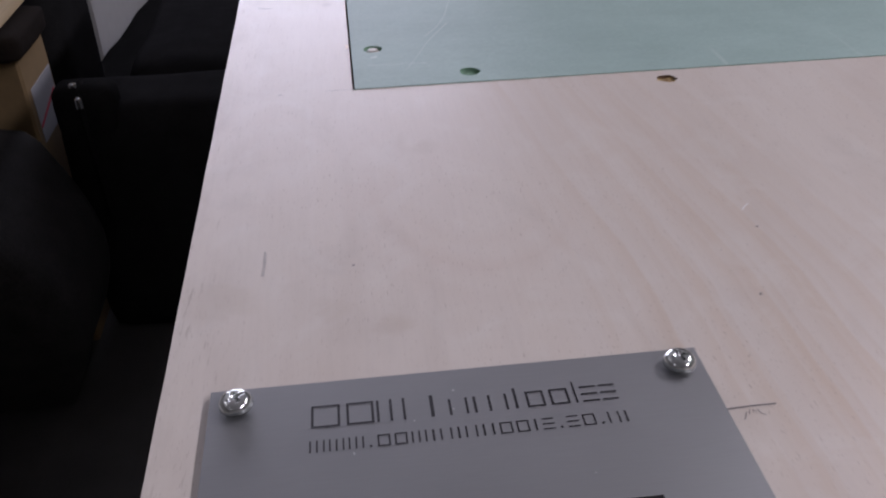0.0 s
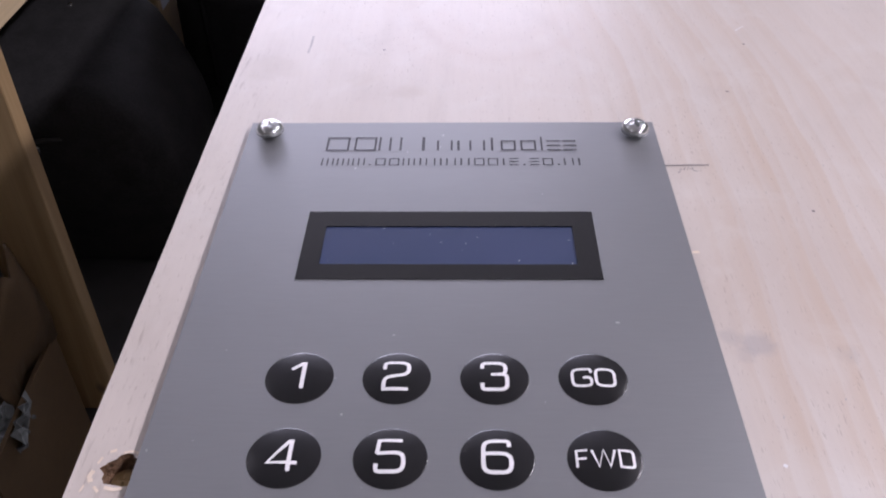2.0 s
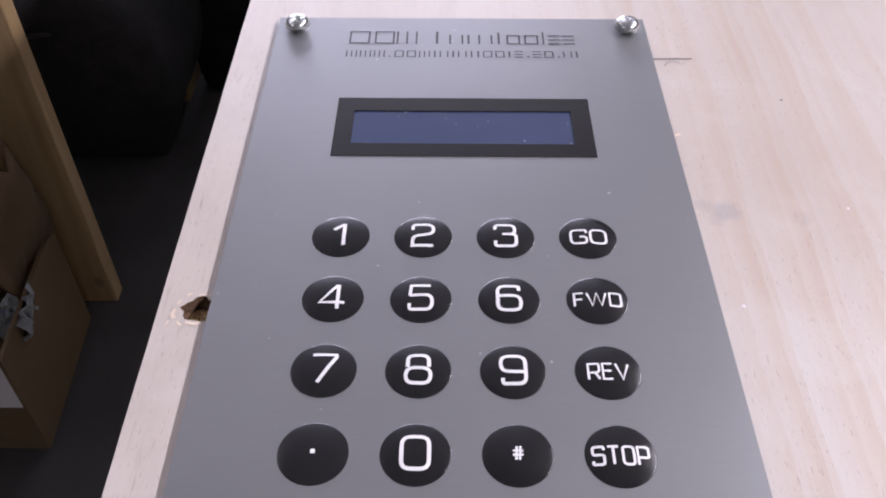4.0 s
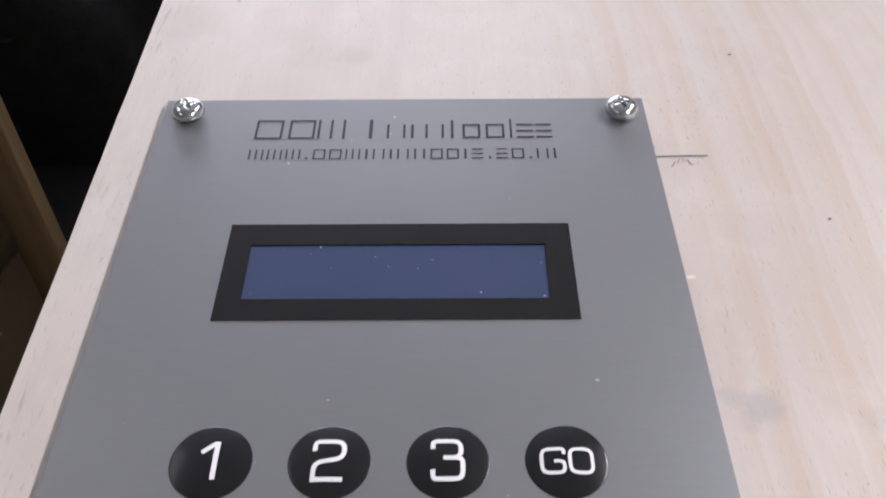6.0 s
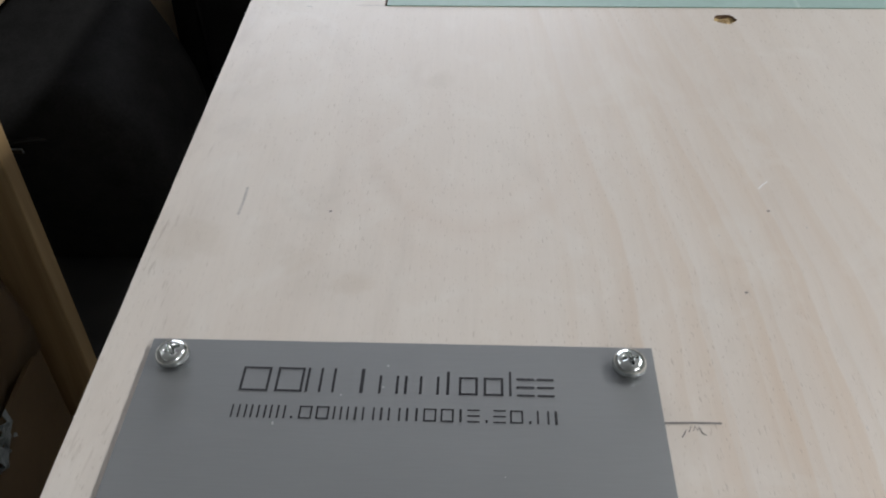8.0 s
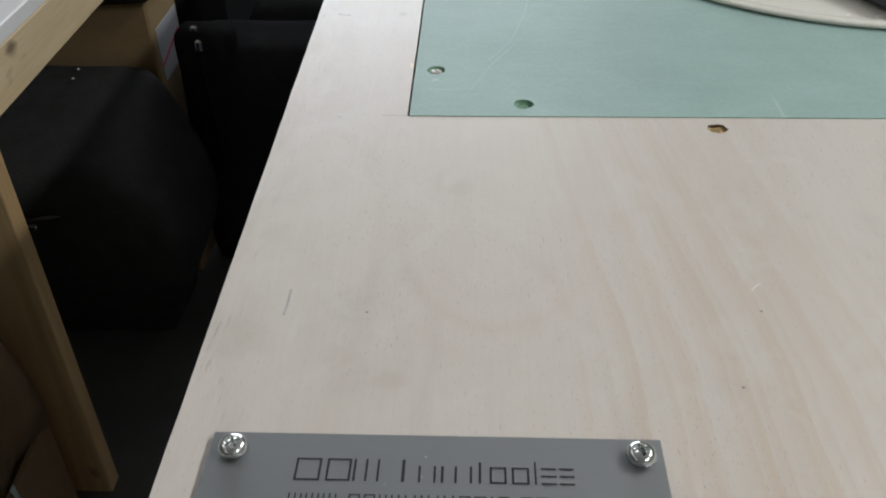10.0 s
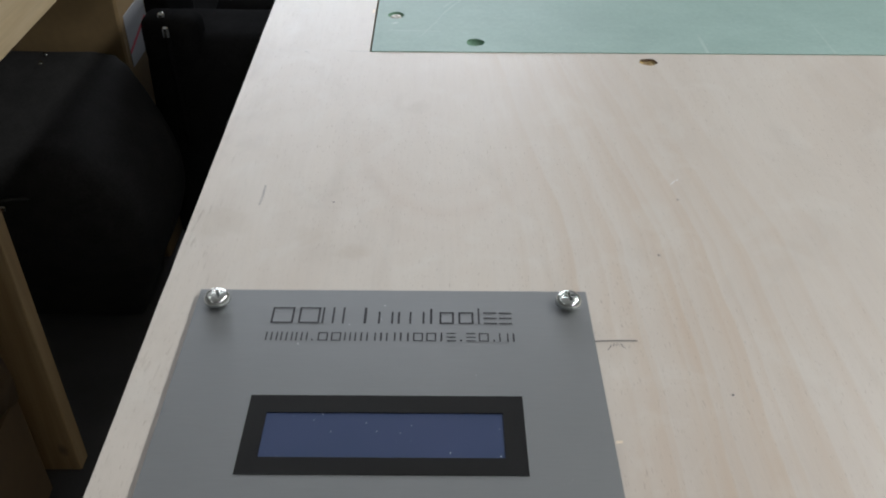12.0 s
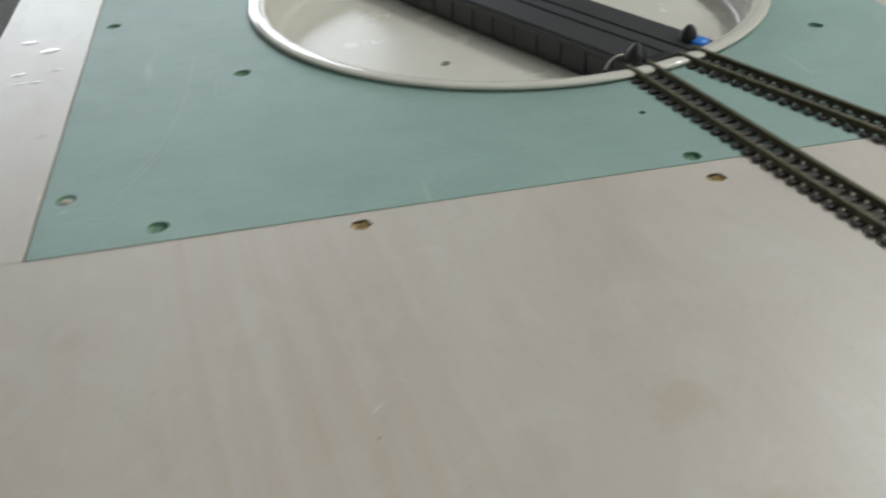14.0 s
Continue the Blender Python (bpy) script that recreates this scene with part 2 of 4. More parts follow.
PLY = plywood()
GREEN = green_board()
PLATE = brushed_plate()
PLY_EDGE = simple("plywood_edge", (0.5, 0.38, 0.27), 0.7, 0, 0.3, 300)
WOOD = timber("pine_timber", (0.31, 0.20, 0.088), (0.48, 0.34, 0.175))
WOOD_PALE = timber("planed_pine", (0.50, 0.37, 0.20), (0.66, 0.54, 0.36), 20, 1)
CARPET = carpet()
BLACK_INK = simple("black_print", (0.006, 0.006, 0.0065), 0.22, 0, 0.2, 400, 0.05, 0.0001)
DARK_INK = simple("dark_grey_print", (0.0155, 0.015, 0.0185), 0.42, 0, 0.1, 300, 0.05, 0.0001)
WHITE_INK = simple("white_print", (0.8, 0.8, 0.8), 0.5, 0, 0.04, 300, 0.03, 0.0001)
KEY = simple("black_dome_key", (0.008, 0.008, 0.009), 0.24, 0, 0.25, 500, 0.05, 0.0001)
for mat, level in ((BLACK_INK, 0.5), (DARK_INK, 0.5), (KEY, 0.42)):
    mat.node_tree.nodes["Principled BSDF"].inputs["Specular IOR Level"].default_value = level
CHROME = simple("bright_zinc", (0.58, 0.61, 0.60), 0.13, 1.0, 0.08, 300, 0.08, 0.0002)
HOLE = simple("drilled_wood", (0.50, 0.37, 0.17), 0.8, 0, 0.45, 500, 0.5, 0.001)
HOLE_GREEN = simple("drilled_green_board", (0.17, 0.30, 0.21), 0.8, 0, 0.3, 500, 0.4, 0.001)
DARK_HOLE = simple("dark_ragged_wood", (0.15, 0.085, 0.045), 0.85, 0, 0.8, 900, 0.8, 0.0015)
RUSTY = simple("brassy_screw", (0.36, 0.25, 0.12), 0.5, 0.5, 0.35, 500, 0.3, 0.0005)
OLD_SCREW = simple("dull_screw_steel", (0.40, 0.38, 0.33), 0.35, 0.8, 0.3, 500, 0.3, 0.0005)
CREAM_GLOSS = simple("glossy_cream_styrene", (0.71, 0.685, 0.615), 0.11, 0, 0.04, 30, 0.02, 0.0003)
CREAM = simple("cream_styrene", (0.71, 0.685, 0.615), 0.26, 0, 0.05, 30, 0.04, 0.0004)
BRIDGE = simple("dark_grey_plastic", (0.04, 0.042, 0.045), 0.42, 0, 0.2, 160, 0.1, 0.0003)
BLACK = simple("black_plastic", (0.012, 0.012, 0.012), 0.4, 0, 0.2, 120, 0.1, 0.0005)
RAIL = simple("weathered_nickel_rail", (0.105, 0.10, 0.06), 0.6, 0.3, 0.25, 400, 0.1, 0.0002)
SLEEPER = simple("dark_brown_sleeper", (0.034, 0.028, 0.026), 0.6, 0, 0.3, 500, 0.3, 0.0003)
BAG = simple("black_nylon", (0.018, 0.018, 0.0185), 0.75, 0, 0.25, 220, 0.4, 0.001)
BAG_WORN = simple("worn_black_nylon", (0.029, 0.0285, 0.0285), 0.75, 0, 0.3, 220, 0.4, 0.001)
BAG_WORN.node_tree.nodes["Principled BSDF"].inputs["Specular IOR Level"].default_value = 0.05
BAG.node_tree.nodes["Principled BSDF"].inputs["Specular IOR Level"].default_value = 0.0
BLUE = simple("blue_plastic", (0.03, 0.22, 0.75), 0.35, 0, 0.1)
BOX_CARD = simple("golden_brown_cardboard", (0.20, 0.135, 0.062), 0.85, 0, 0.12, 90, 0.25, 0.0008)
CARD = simple("brown_cardboard", (0.15, 0.098, 0.05), 0.85, 0, 0.12, 90, 0.25, 0.0008)
PAPER = simple("white_paper", (0.75, 0.75, 0.74), 0.8, 0, 0.04, 80)
# white label paper with the table's shade put into its colour
SHADED_PAPER = simple("shaded_grey_paper", (0.30, 0.31, 0.33), 0.85, 0, 0.08, 80)
# near-black of the added sheets that stand for shade on the floor
SHADE_BLACK = simple("floor_shade_black", (0.008, 0.008, 0.008), 0.95, 0, 0.3, 150, 0.5, 0.002)
SHADE_BLACK.node_tree.nodes["Principled BSDF"].inputs["Specular IOR Level"].default_value = 0.0
COAT = simple("dark_wool", (0.014, 0.011, 0.009), 0.95, 0, 0.3, 150, 0.5, 0.002)
COAT.node_tree.nodes["Principled BSDF"].inputs["Specular IOR Level"].default_value = 0.05
RED = simple("red_print", (0.5, 0.05, 0.08), 0.7)
WHITE = simple("white_paint", (0.72, 0.72, 0.72), 0.5, 0, 0.05, 30)
OFF_WHITE = simple("dingy_white_paint", (0.50, 0.50, 0.485), 0.6, 0, 0.08, 30)
WALL = simple("painted_plaster", (0.36, 0.35, 0.33), 0.85, 0, 0.05, 40, 0.2, 0.001)
CEIL = simple("white_ceiling", (0.72, 0.72, 0.71), 0.9, 0, 0.03, 40)
PENCIL = simple("pencil_grey", (0.17, 0.155, 0.15), 0.6, 0, 0.4, 900)
SCUFF = simple("grey_scuff", (0.41, 0.385, 0.36), 0.55, 0, 0.3, 900)
PALE_SCRATCH = simple("pale_green_scratch", (0.43, 0.53, 0.49), 0.4, 0, 0.2, 700)
CHIP = simple("raw_splinter", (0.76, 0.65, 0.52), 0.8, 0, 0.2, 500)
GLUE = simple("dried_glue", (0.60, 0.565, 0.52), 0.2, 0, 0.05, 90, 0.05, 0.0002)
CLEAR = simple("clear_film", (0.24, 0.27, 0.27), 0.3, 0, 0.25, 60)

lcd = Mat("blue_display_glass", 0.12)
lv = lcd.coords()
lc = lcd.ramp(lcd.noise(lv, 20, 2), [(0.3, (0.037, 0.057, 0.118)), (0.7, (0.052, 0.068, 0.146))])
sp = lcd.noise(lv, 1000, 0)
lcd.colour(lcd.mix(lcd.ramp(sp, [(0.835, grey(0)), (0.855, grey(0.6))]), lc, (0.5, 0.55, 0.6)))
lcd.bump(lcd.noise(lv, 200, 2), 0.05, 0.0003)
LCD = lcd.m


# ---- mesh helpers ----
def finish(bm, smooth=False):
    bmesh.ops.recalc_face_normals(bm, faces=bm.faces[:])
    for f in bm.faces:
        f.smooth = smooth
    return bm


def to_mesh(name, bm, *mats):
    me = bpy.data.meshes.new(name)
    bm.to_mesh(me)
    bm.free()
    for m in mats:
        me.materials.append(m)
    return me


def part(name, bm, material, parent=None, label="", at=None):
    """Links a bmesh as one mesh object, under a thing or a part."""
    mats = material if isinstance(material, (list, tuple)) else [material]
    ob = new(name, to_mesh(name, bm, *mats))
    if parent:
        ob.parent = parent
    if at is not None:
        ob.matrix_basis = at
    if label:
        ob["label"] = label
    return ob


def thing(name, at, label, category, group="", kind=""):
    e = new(name)
    e.empty_display_size = 0.05
    e.matrix_basis = at if isinstance(at, Matrix) else pose(*at)
    return tagged(e, label, category, group, kind)


def box(x0, x1, y0, y1, z0, z1, bevel=0.0, bm=None, seg=1):
    own = bm is None
    b = bmesh.new()
    bmesh.ops.create_cube(b, size=1)
    for v in b.verts:
        v.co = Vector((x0 + (v.co.x + 0.5) * (x1 - x0), y0 + (v.co.y + 0.5) * (y1 - y0), z0 + (v.co.z + 0.5) * (z1 - z0)))
    if bevel:
        bmesh.ops.bevel(b, geom=b.edges[:], offset=bevel, segments=seg, affect="EDGES", profile=0.5)
    if own:
        return finish(b, False)
    me = bpy.data.meshes.new("tmp")
    b.to_mesh(me)
    b.free()
    bm.from_mesh(me)
    bpy.data.meshes.remove(me)
    return bm


def lathe(profile, n=48, closed=False):
    """Turns a profile of (radius, height) round z; points at radius 0 become poles."""
    bm = bmesh.new()
    rings = []
    for r, z in profile:
        if r < 1e-7:
            rings.append([bm.verts.new((0, 0, z))])
        else:
            rings.append([bm.verts.new((r * math.cos(2 * math.pi * i / n), r * math.sin(2 * math.pi * i / n), z)) for i in range(n)])
    for a, b in zip(rings, rings[1:]):
        for i in range(n):
            j = (i + 1) % n
            q = [a[i % len(a)], a[j % len(a)], b[j % len(b)], b[i % len(b)]]
            q = list(dict.fromkeys(q))
            if len(q) > 2:
                bm.faces.new(q)
    return finish(bm, True)


def sheet(outline, holes, z, thick, deep=99):
    """A flat board with round or polygonal holes through it. Material 0 is the face, 1 the edges, 2 the edges of loops from number deep on."""
    bm = bmesh.new()
    loops = []
    for ring in [outline] + holes:
        vs = [bm.verts.new((x, y, z)) for x, y in ring]
        loops.append(vs)
        for a, b in zip(vs, vs[1:] + vs[:1]):
            bm.edges.new((a, b))
    bmesh.ops.triangle_fill(bm, use_beauty=True, use_dissolve=False, edges=bm.edges[:])
    for f in bm.faces:
        if f.normal.z < 0:
            f.normal_flip()
    for k, vs in enumerate(loops):
        low = [bm.verts.new((v.co.x, v.co.y, z - thick)) for v in vs]
        for i in range(len(vs)):
            j = (i + 1) % len(vs)
            f = bm.faces.new((vs[i], vs[j], low[j], low[i]))
            f.material_index = 1 if k < deep else 2
    return bm


def ring(x, y, r, n=20, wobble=0.0, stretch=1.0):
    return [(x + r * stretch * (1 + wobble * math.sin(5 * a + x * 90) + wobble * 0.6 * math.sin(11 * a + y * 50)) * math.cos(a), y + r * (1 + wobble * math.sin(3 * a + y * 70)) * math.sin(a))
            for a in (2 * math.pi * i / n for i in range(n))]


def blob(x0, x1, y0, y1, z0, z1, bulge=0.03, bevel=0.04, cuts=5, seed=0):
    """A soft rounded block, as a filled bag has."""
    bm = bmesh.new()
    bmesh.ops.create_cube(bm, size=1)
    bmesh.ops.subdivide_edges(bm, edges=bm.edges[:], cuts=cuts, use_grid_fill=True)
    half = Vector(((x1 - x0) / 2, (y1 - y0) / 2, (z1 - z0) / 2))
    mid = Vector(((x0 + x1) / 2, (y0 + y1) / 2, (z0 + z1) / 2))
    for v in bm.verts:
        c = v.co * 2
        p = Vector((c.x * half.x, c.y * half.y, c.z * half.z))
        inner = Vector([max(-h + bevel, min(h - bevel, q)) for q, h in zip(p, half)])
        d = p - inner
        if d.length > 1e-6:
            p = inner + d.normalized() * bevel
        k = (1 - c.x * c.x * 0.9) * (1 - c.y * c.y * 0.9) * 0.5 + (1 - c.z * c.z) * 0.5
        n = noise.noise_vector((mid + p) * 7 + Vector((seed, 0, 0))) * bulge * 0.5
        v.co = mid + p + Vector((c.x, c.y, c.z)) * bulge * k * 0.5 + n
    return finish(bm, True)


def tube(points, r, n=8):
    """A round bar along points."""
    bm = bmesh.new()
    rings = []
    for i, p in enumerate(points):
        p = Vector(p)
        d = (Vector(points[min(i + 1, len(points) - 1)]) - Vector(points[max(i - 1, 0)])).normalized()
        q = d.to_track_quat("Z", "Y")
        rings.append([bm.verts.new(p + q @ Vector((r * math.cos(2 * math.pi * k / n), r * math.sin(2 * math.pi * k / n), 0))) for k in range(n)])
    for a, b in zip(rings, rings[1:]):
        for i in range(n):
            bm.faces.new((a[i], a[(i + 1) % n], b[(i + 1) % n], b[i]))
    bm.faces.new(rings[0][::-1])
    bm.faces.new(rings[-1])
    return finish(bm, True)


# ---- room ----
X0, X1, Y0, Y1, HIGH = ROOM


def slab(name, dims, mat, label, category):
    ob = part(name, box(*dims), mat)
    return tagged(ob, label, category, kind="structure")


slab("floor", (X0, X1, Y0, Y1, -0.1, 0), CARPET, "dark grey worn carpet floor of the workroom", "floor")
slab("ceiling", (X0, X1, Y0, Y1, HIGH, HIGH + 0.1), CEIL, "plain white ceiling", "ceiling")
slab("wall_west", (X0 - 0.12, X0, Y0, Y1, 0, HIGH), WALL, "plain painted plaster wall", "wall")
slab("wall_east", (X1, X1 + 0.12, Y0, Y1, 0, HIGH), WALL, "plain painted plaster wall", "wall")
slab("wall_south", (X0 - 0.12, X1 + 0.12, Y0 - 0.12, Y0, 0, HIGH), WALL, "plain painted plaster wall", "wall")
bmw = bmesh.new()
for d in ((X0 - 0.12, WINDOW[0], Y1, Y1 + 0.12, 0, HIGH), (WINDOW[1], X1 + 0.12, Y1, Y1 + 0.12, 0, HIGH),
          (WINDOW[0], WINDOW[1], Y1, Y1 + 0.12, 0, WINDOW[2]), (WINDOW[0], WINDOW[1], Y1, Y1 + 0.12, WINDOW[3], HIGH)):
    box(*d, bm=bmw)
tagged(part("wall_north", bmw, WALL), "painted plaster wall with a wide window", "wall", kind="structure")
win = thing("window_1", (WINDOW[0], Y1 + 0.05, WINDOW[2]), "white framed window in the far wall", "window", kind="structure")
ww, wh = WINDOW[1] - WINDOW[0], WINDOW[3] - WINDOW[2]
for x in (0, ww / 2 - 0.025, ww - 0.05):
    part("window_frame", box(x, x + 0.05, 0, 0.05, 0, wh, 0.004), WHITE, win)
for z in (0, wh - 0.05):
    part("window_frame", box(0.05, ww - 0.05, 0, 0.05, z, z + 0.05, 0.004), WHITE, win)
# unseen housings, also over the added west fill lamps
for tx, ty, watts in TUBES:
    lamp = thing("ceiling_light", (tx, ty, HIGH), "white ceiling batten light, unseen", "lamp", "ceiling lights")
    part("housing", box(-0.05, 0.05, -0.65, 0.65, -0.09, 0, 0.006), WHITE, lamp)

# ---- baseboard ----
PX0, PX1, PY0, PY1 = 0.0412, 0.512, 0.1812, 0.70   # the green panel
# the unseen far end is run on to BY1 to shade the clutter
BX0, BX1, BY0, BY1 = -0.0128, 1.05, -0.42, 1.95    # the board
PLY_HOLES = [(0.1717, 0.1719, 0.0037), (0.3232, 0.1674, 0.0036), (-0.0022, -0.1262, 0.0038)]
board = thing("baseboard_table", (0, 0, 0), "pale sanded plywood model railway baseboard on a timber frame", "table")
worn = [BY1 - (BY1 - BY0) * i / 160 for i in range(161)]      # the west side is cut a little aslant and worn
ring_b = [(-0.0126 - 0.0075 * y + 0.00016 * noise.noise(Vector((y * 60, 0, 0))) + 0.00016 * noise.noise(Vector((y * 190, 5, 0))), y) for y in worn] + [(BX1, BY0), (BX1, BY1)]
cut = [(PX0 - 0.0010, PY0 - 0.00015), (PX1 + 0.0006, PY0 - 0.00015), (PX1 + 0.0006, PY1 + 0.0006), (PX0 - 0.0010, PY1 + 0.0006)]
top = sheet(ring_b, [cut] + [ring(x, y, r, 40, 0.07 if x > 0 else 0.13, 1.15 if x > 0 else 1.0) for x, y, r in PLY_HOLES], TOP, 0.012, 2)
part("top", top, [PLY, PLY_EDGE, DARK_HOLE], board)
for x in (-0.0085, BX1 - 0.045):
    part("side_rail", box(x, x + 0.044, BY0 + 0.001, BY1 - 0.001, TOP - 0.094, TOP - 0.0125, 0.002), WOOD_PALE, board)
for y in (BY0 + 0.001, BY1 - 0.045):
    part("cross_rail", box(0.036, BX1 - 0.046, y, y + 0.044, TOP - 0.094, TOP - 0.0125, 0.002), WOOD_PALE, board)
for x in (BX0 + 0.05, BX1 - 0.095):
    for y in (BY0 + 0.05, BY1 - 0.095):
        part("leg", box(x, x + 0.044, y, y + 0.044, 0, TOP - 0.0125, 0.003), WOOD, board)
part("backing", box(BX0 + 0.05, 0.62, 0.12, 0.78, TOP - 0.05, TOP - 0.035), PLY_EDGE, board)

panel = thing("green_panel", (0, 0, TOP), "pale green board let into the plywood, scuffed", "board")
CX, CY, RR = 0.3055, 0.4385, 0.1692
GREEN_HOLES = [(0.0911, 0.1922, 0.0044), (0.1294, 0.3429, 0.0046), (0.3215, 0.1872, 0.0040), (0.4566, 0.3113, 0.0042), (0.0523, 0.4434, 0.0042), (0.3176, 0.2338, 0.0017)]
face = sheet([(PX0, PY0), (PX1, PY0), (PX1, PY1), (PX0, PY1)],
             [ring(CX, CY, RR - 0.004, 72)] + [ring(x, y, r, 16, 0.05) for x, y, r in GREEN_HOLES] + [ring(0.051, 0.2255, 0.0043, 20)], 0.0003, 0.012)
part("board", face, [GREEN, HOLE_GREEN], panel)


def sunk_screw(x, y, r, depth, mat, floor_mat, parent, z=TOP):
    """The bottom of a counterbored hole with a cross-slot screw in it."""
    s = thing("sunk_screw", (x, y, z - depth), "dull countersunk screw down in a drilled hole", "screw", "baseboard screws")
    part("hole_wall", lathe([(r * 1.05, depth - 0.0008), (r * 0.85, 0.0005), (r * 0.3, 0.0), (0, 0)], 20), floor_mat, s)
    part("head", screw_head(r * 0.62, 0.0008), mat, s, at=pose(0, 0, 0.0006))
    return s


def screw_head(r, high):
    """A round head with a cross recess."""
    bm = bmesh.new()
    n, rings = 64, []
    prof = [(1.0, 0.0), (1.0, 0.25), (0.97, 0.45), (0.88, 0.68), (0.76, 0.83), (0.64, 0.92), (0.56, 0.955), (0.5, 0.97), (0.44, 0.98), (0.36, 0.99), (0.28, 1.0), (0.2, 1.0), (0.13, 1.0)]
    for k, z in prof:
        row = []
        for i in range(n):
            a = 2 * math.pi * i / n
            x, y = r * k * math.cos(a), r * k * math.sin(a)
            near = min(abs(x), abs(y)) / r
            dip = 0.55 * max(0.0, min(1.0, (0.54 - k) / 0.2)) * max(0.0, min(1.0, (0.115 - near) / 0.03))
            row.append(bm.verts.new((x, y, high * (z - dip))))
        rings.append(row)
    tip = bm.verts.new((0, 0, high * 0.35))
    for a, b in zip(rings, rings[1:]):
        for i in range(n):
            bm.faces.new((a[i], a[(i + 1) % n], b[(i + 1) % n], b[i]))
    for i in range(n):
        bm.faces.new((rings[-1][i], rings[-1][(i + 1) % n], tip))
    bm.faces.new(rings[0][::-1])
    return finish(bm, True)


for x, y, r in PLY_HOLES[:2]:
    sunk_screw(x, y, r * 1.1, 0.0022, RUSTY, HOLE, board)
x, y, r = PLY_HOLES[2]
sunk_screw(x, y, r * 1.2, 0.0042, RUSTY, DARK_HOLE, board)
for x, y, r in GREEN_HOLES:
    sunk_screw(x, y, r, 0.0026, HOLE_GREEN, HOLE_GREEN, panel)
s = thing("countersunk_screw", pose(0.051, 0.2255, TOP - 0.0012, 0, 0, 25), "dull zinc countersunk screw flush in the green board", "screw")
part("head", screw_head(0.0029, 0.0012), OLD_SCREW, s)
part("countersink", lathe([(0.0042, 0.0012), (0.0036, 0.0002), (0.003, -0.0004)], 24), HOLE_GREEN, s)

# ---- turntable ----
tt = thing("turntable", (CX, CY, TOP), "cream plastic model railway turntable well with a dark grey bridge", "turntable")
PIT = -0.024
lip = [(RR - 0.0030, 0.0003), (RR - 0.0012, 0.0010), (RR - 0.0002, 0.0018), (RR, 0.0026), (RR - 0.0006, 0.0033), (RR - 0.0018, 0.0037), (RR - 0.0058, 0.0037), (RR - 0.0066, 0.0034),
       (RR - 0.0072, 0.0027), (RR - 0.0084, 0.0026), (RR - 0.0096, 0.0024), (RR - 0.0108, 0.0012), (RR - 0.0115, -0.002)]
part("rim", lathe(lip, 128), CREAM_GLOSS, tt, "glossy cream plastic rim")
part("well", lathe([lip[-1], (RR - 0.0125, PIT + 0.003), (RR - 0.0150, PIT + 0.0006), (RR - 0.0170, PIT), (RR - 0.0185, PIT), (0.02, PIT), (0, PIT)], 128), CREAM, tt)
for x, y in ((-0.0545, -0.0598), (0.105, 0.04)):
    part("well_screw", screw_head(0.003, 0.0009), OLD_SCREW, tt, at=pose(x, y, PIT, 0, 0, 30))
BR = 26.0     # the bridge's turn from -y towards +x
bridge = part("bridge_deck", box(-0.030, 0.028, -0.151, 0.151, -0.0075, -0.004, 0.0006), BRIDGE, tt, "dark grey plastic deck", at=pose(0, 0, 0, 0, 0, BR))
part("centre_walkway", box(-0.0052, 0.0052, -0.150, 0.150, -0.004, -0.0030, 0.0003), BRIDGE, bridge)
for sx, edge in ((-1, 0.029), (1, 0.027)):
    part("walkway", box(min(sx * 0.0076, sx * edge), max(sx * 0.0076, sx * edge), -0.150, 0.150, -0.004, -0.0028, 0.0003), BRIDGE, bridge)
    part("rail", box(sx * 0.0062 - 0.0005, sx * 0.0062 + 0.0005, -0.150, 0.150, -0.004, -0.0022, 0.0002), BRIDGE, bridge)
    g = sx * (edge - 0.0015)
    part("girder", box(g - 0.0012, g + 0.0012, -0.147, 0.147, -0.0215, -0.0075), BRIDGE, bridge)
    for i in range(15):
        y = -0.144 + i * 0.0206
        part("rib", box(g + sx * 0.0012 - 0.0008, g + sx * 0.0012 + 0.0008, y - 0.0009, y + 0.0009, -0.021, -0.0075), BRIDGE, bridge)
    part("flange", box(g - 0.002, g + 0.002, -0.147, 0.147, -0.0226, -0.0215), BRIDGE, bridge)
part("end_post", lathe([(0.0048, 0), (0.0046, 0.004), (0.0034, 0.0075), (0.0012, 0.0095), (0, 0.0096)], 16), BLACK, bridge, at=pose(0.0165, -0.1405, -0.0028))
part("knuckle", lathe([(0.0066, 0), (0.0058, 0.003), (0.0030, 0.0072), (0.0010, 0.0088), (0, 0.0089)], 10), BLACK, bridge, at=pose(-0.0245, -0.1375, -0.0028))
part("foot_plate", box(-0.026, -0.008, -0.1500, -0.1435, -0.0028, -0.0008, 0.0006), BLACK, bridge)
part("pivot", lathe([(0.011, 0), (0.011, 0.01), (0.0, 0.01)], 24), BRIDGE, tt, at=pose(0, 0, PIT))
part("lever", tube([(-0.0395, -0.1285, -0.0080), (-0.0365, -0.129, -0.0040), (-0.0325, -0.1300, -0.0016), (-0.0290, -0.1325, -0.0008)], 0.0008), OLD_SCREW, bridge, "bare metal lever")
part("blue_cap", lathe([(0.0052, 0), (0.0052, 0.0012), (0.0044, 0.002), (0, 0.0021)], 20), BLUE, bridge, "bright blue plastic cap", at=pose(0.0185, -0.1470, -0.0028))


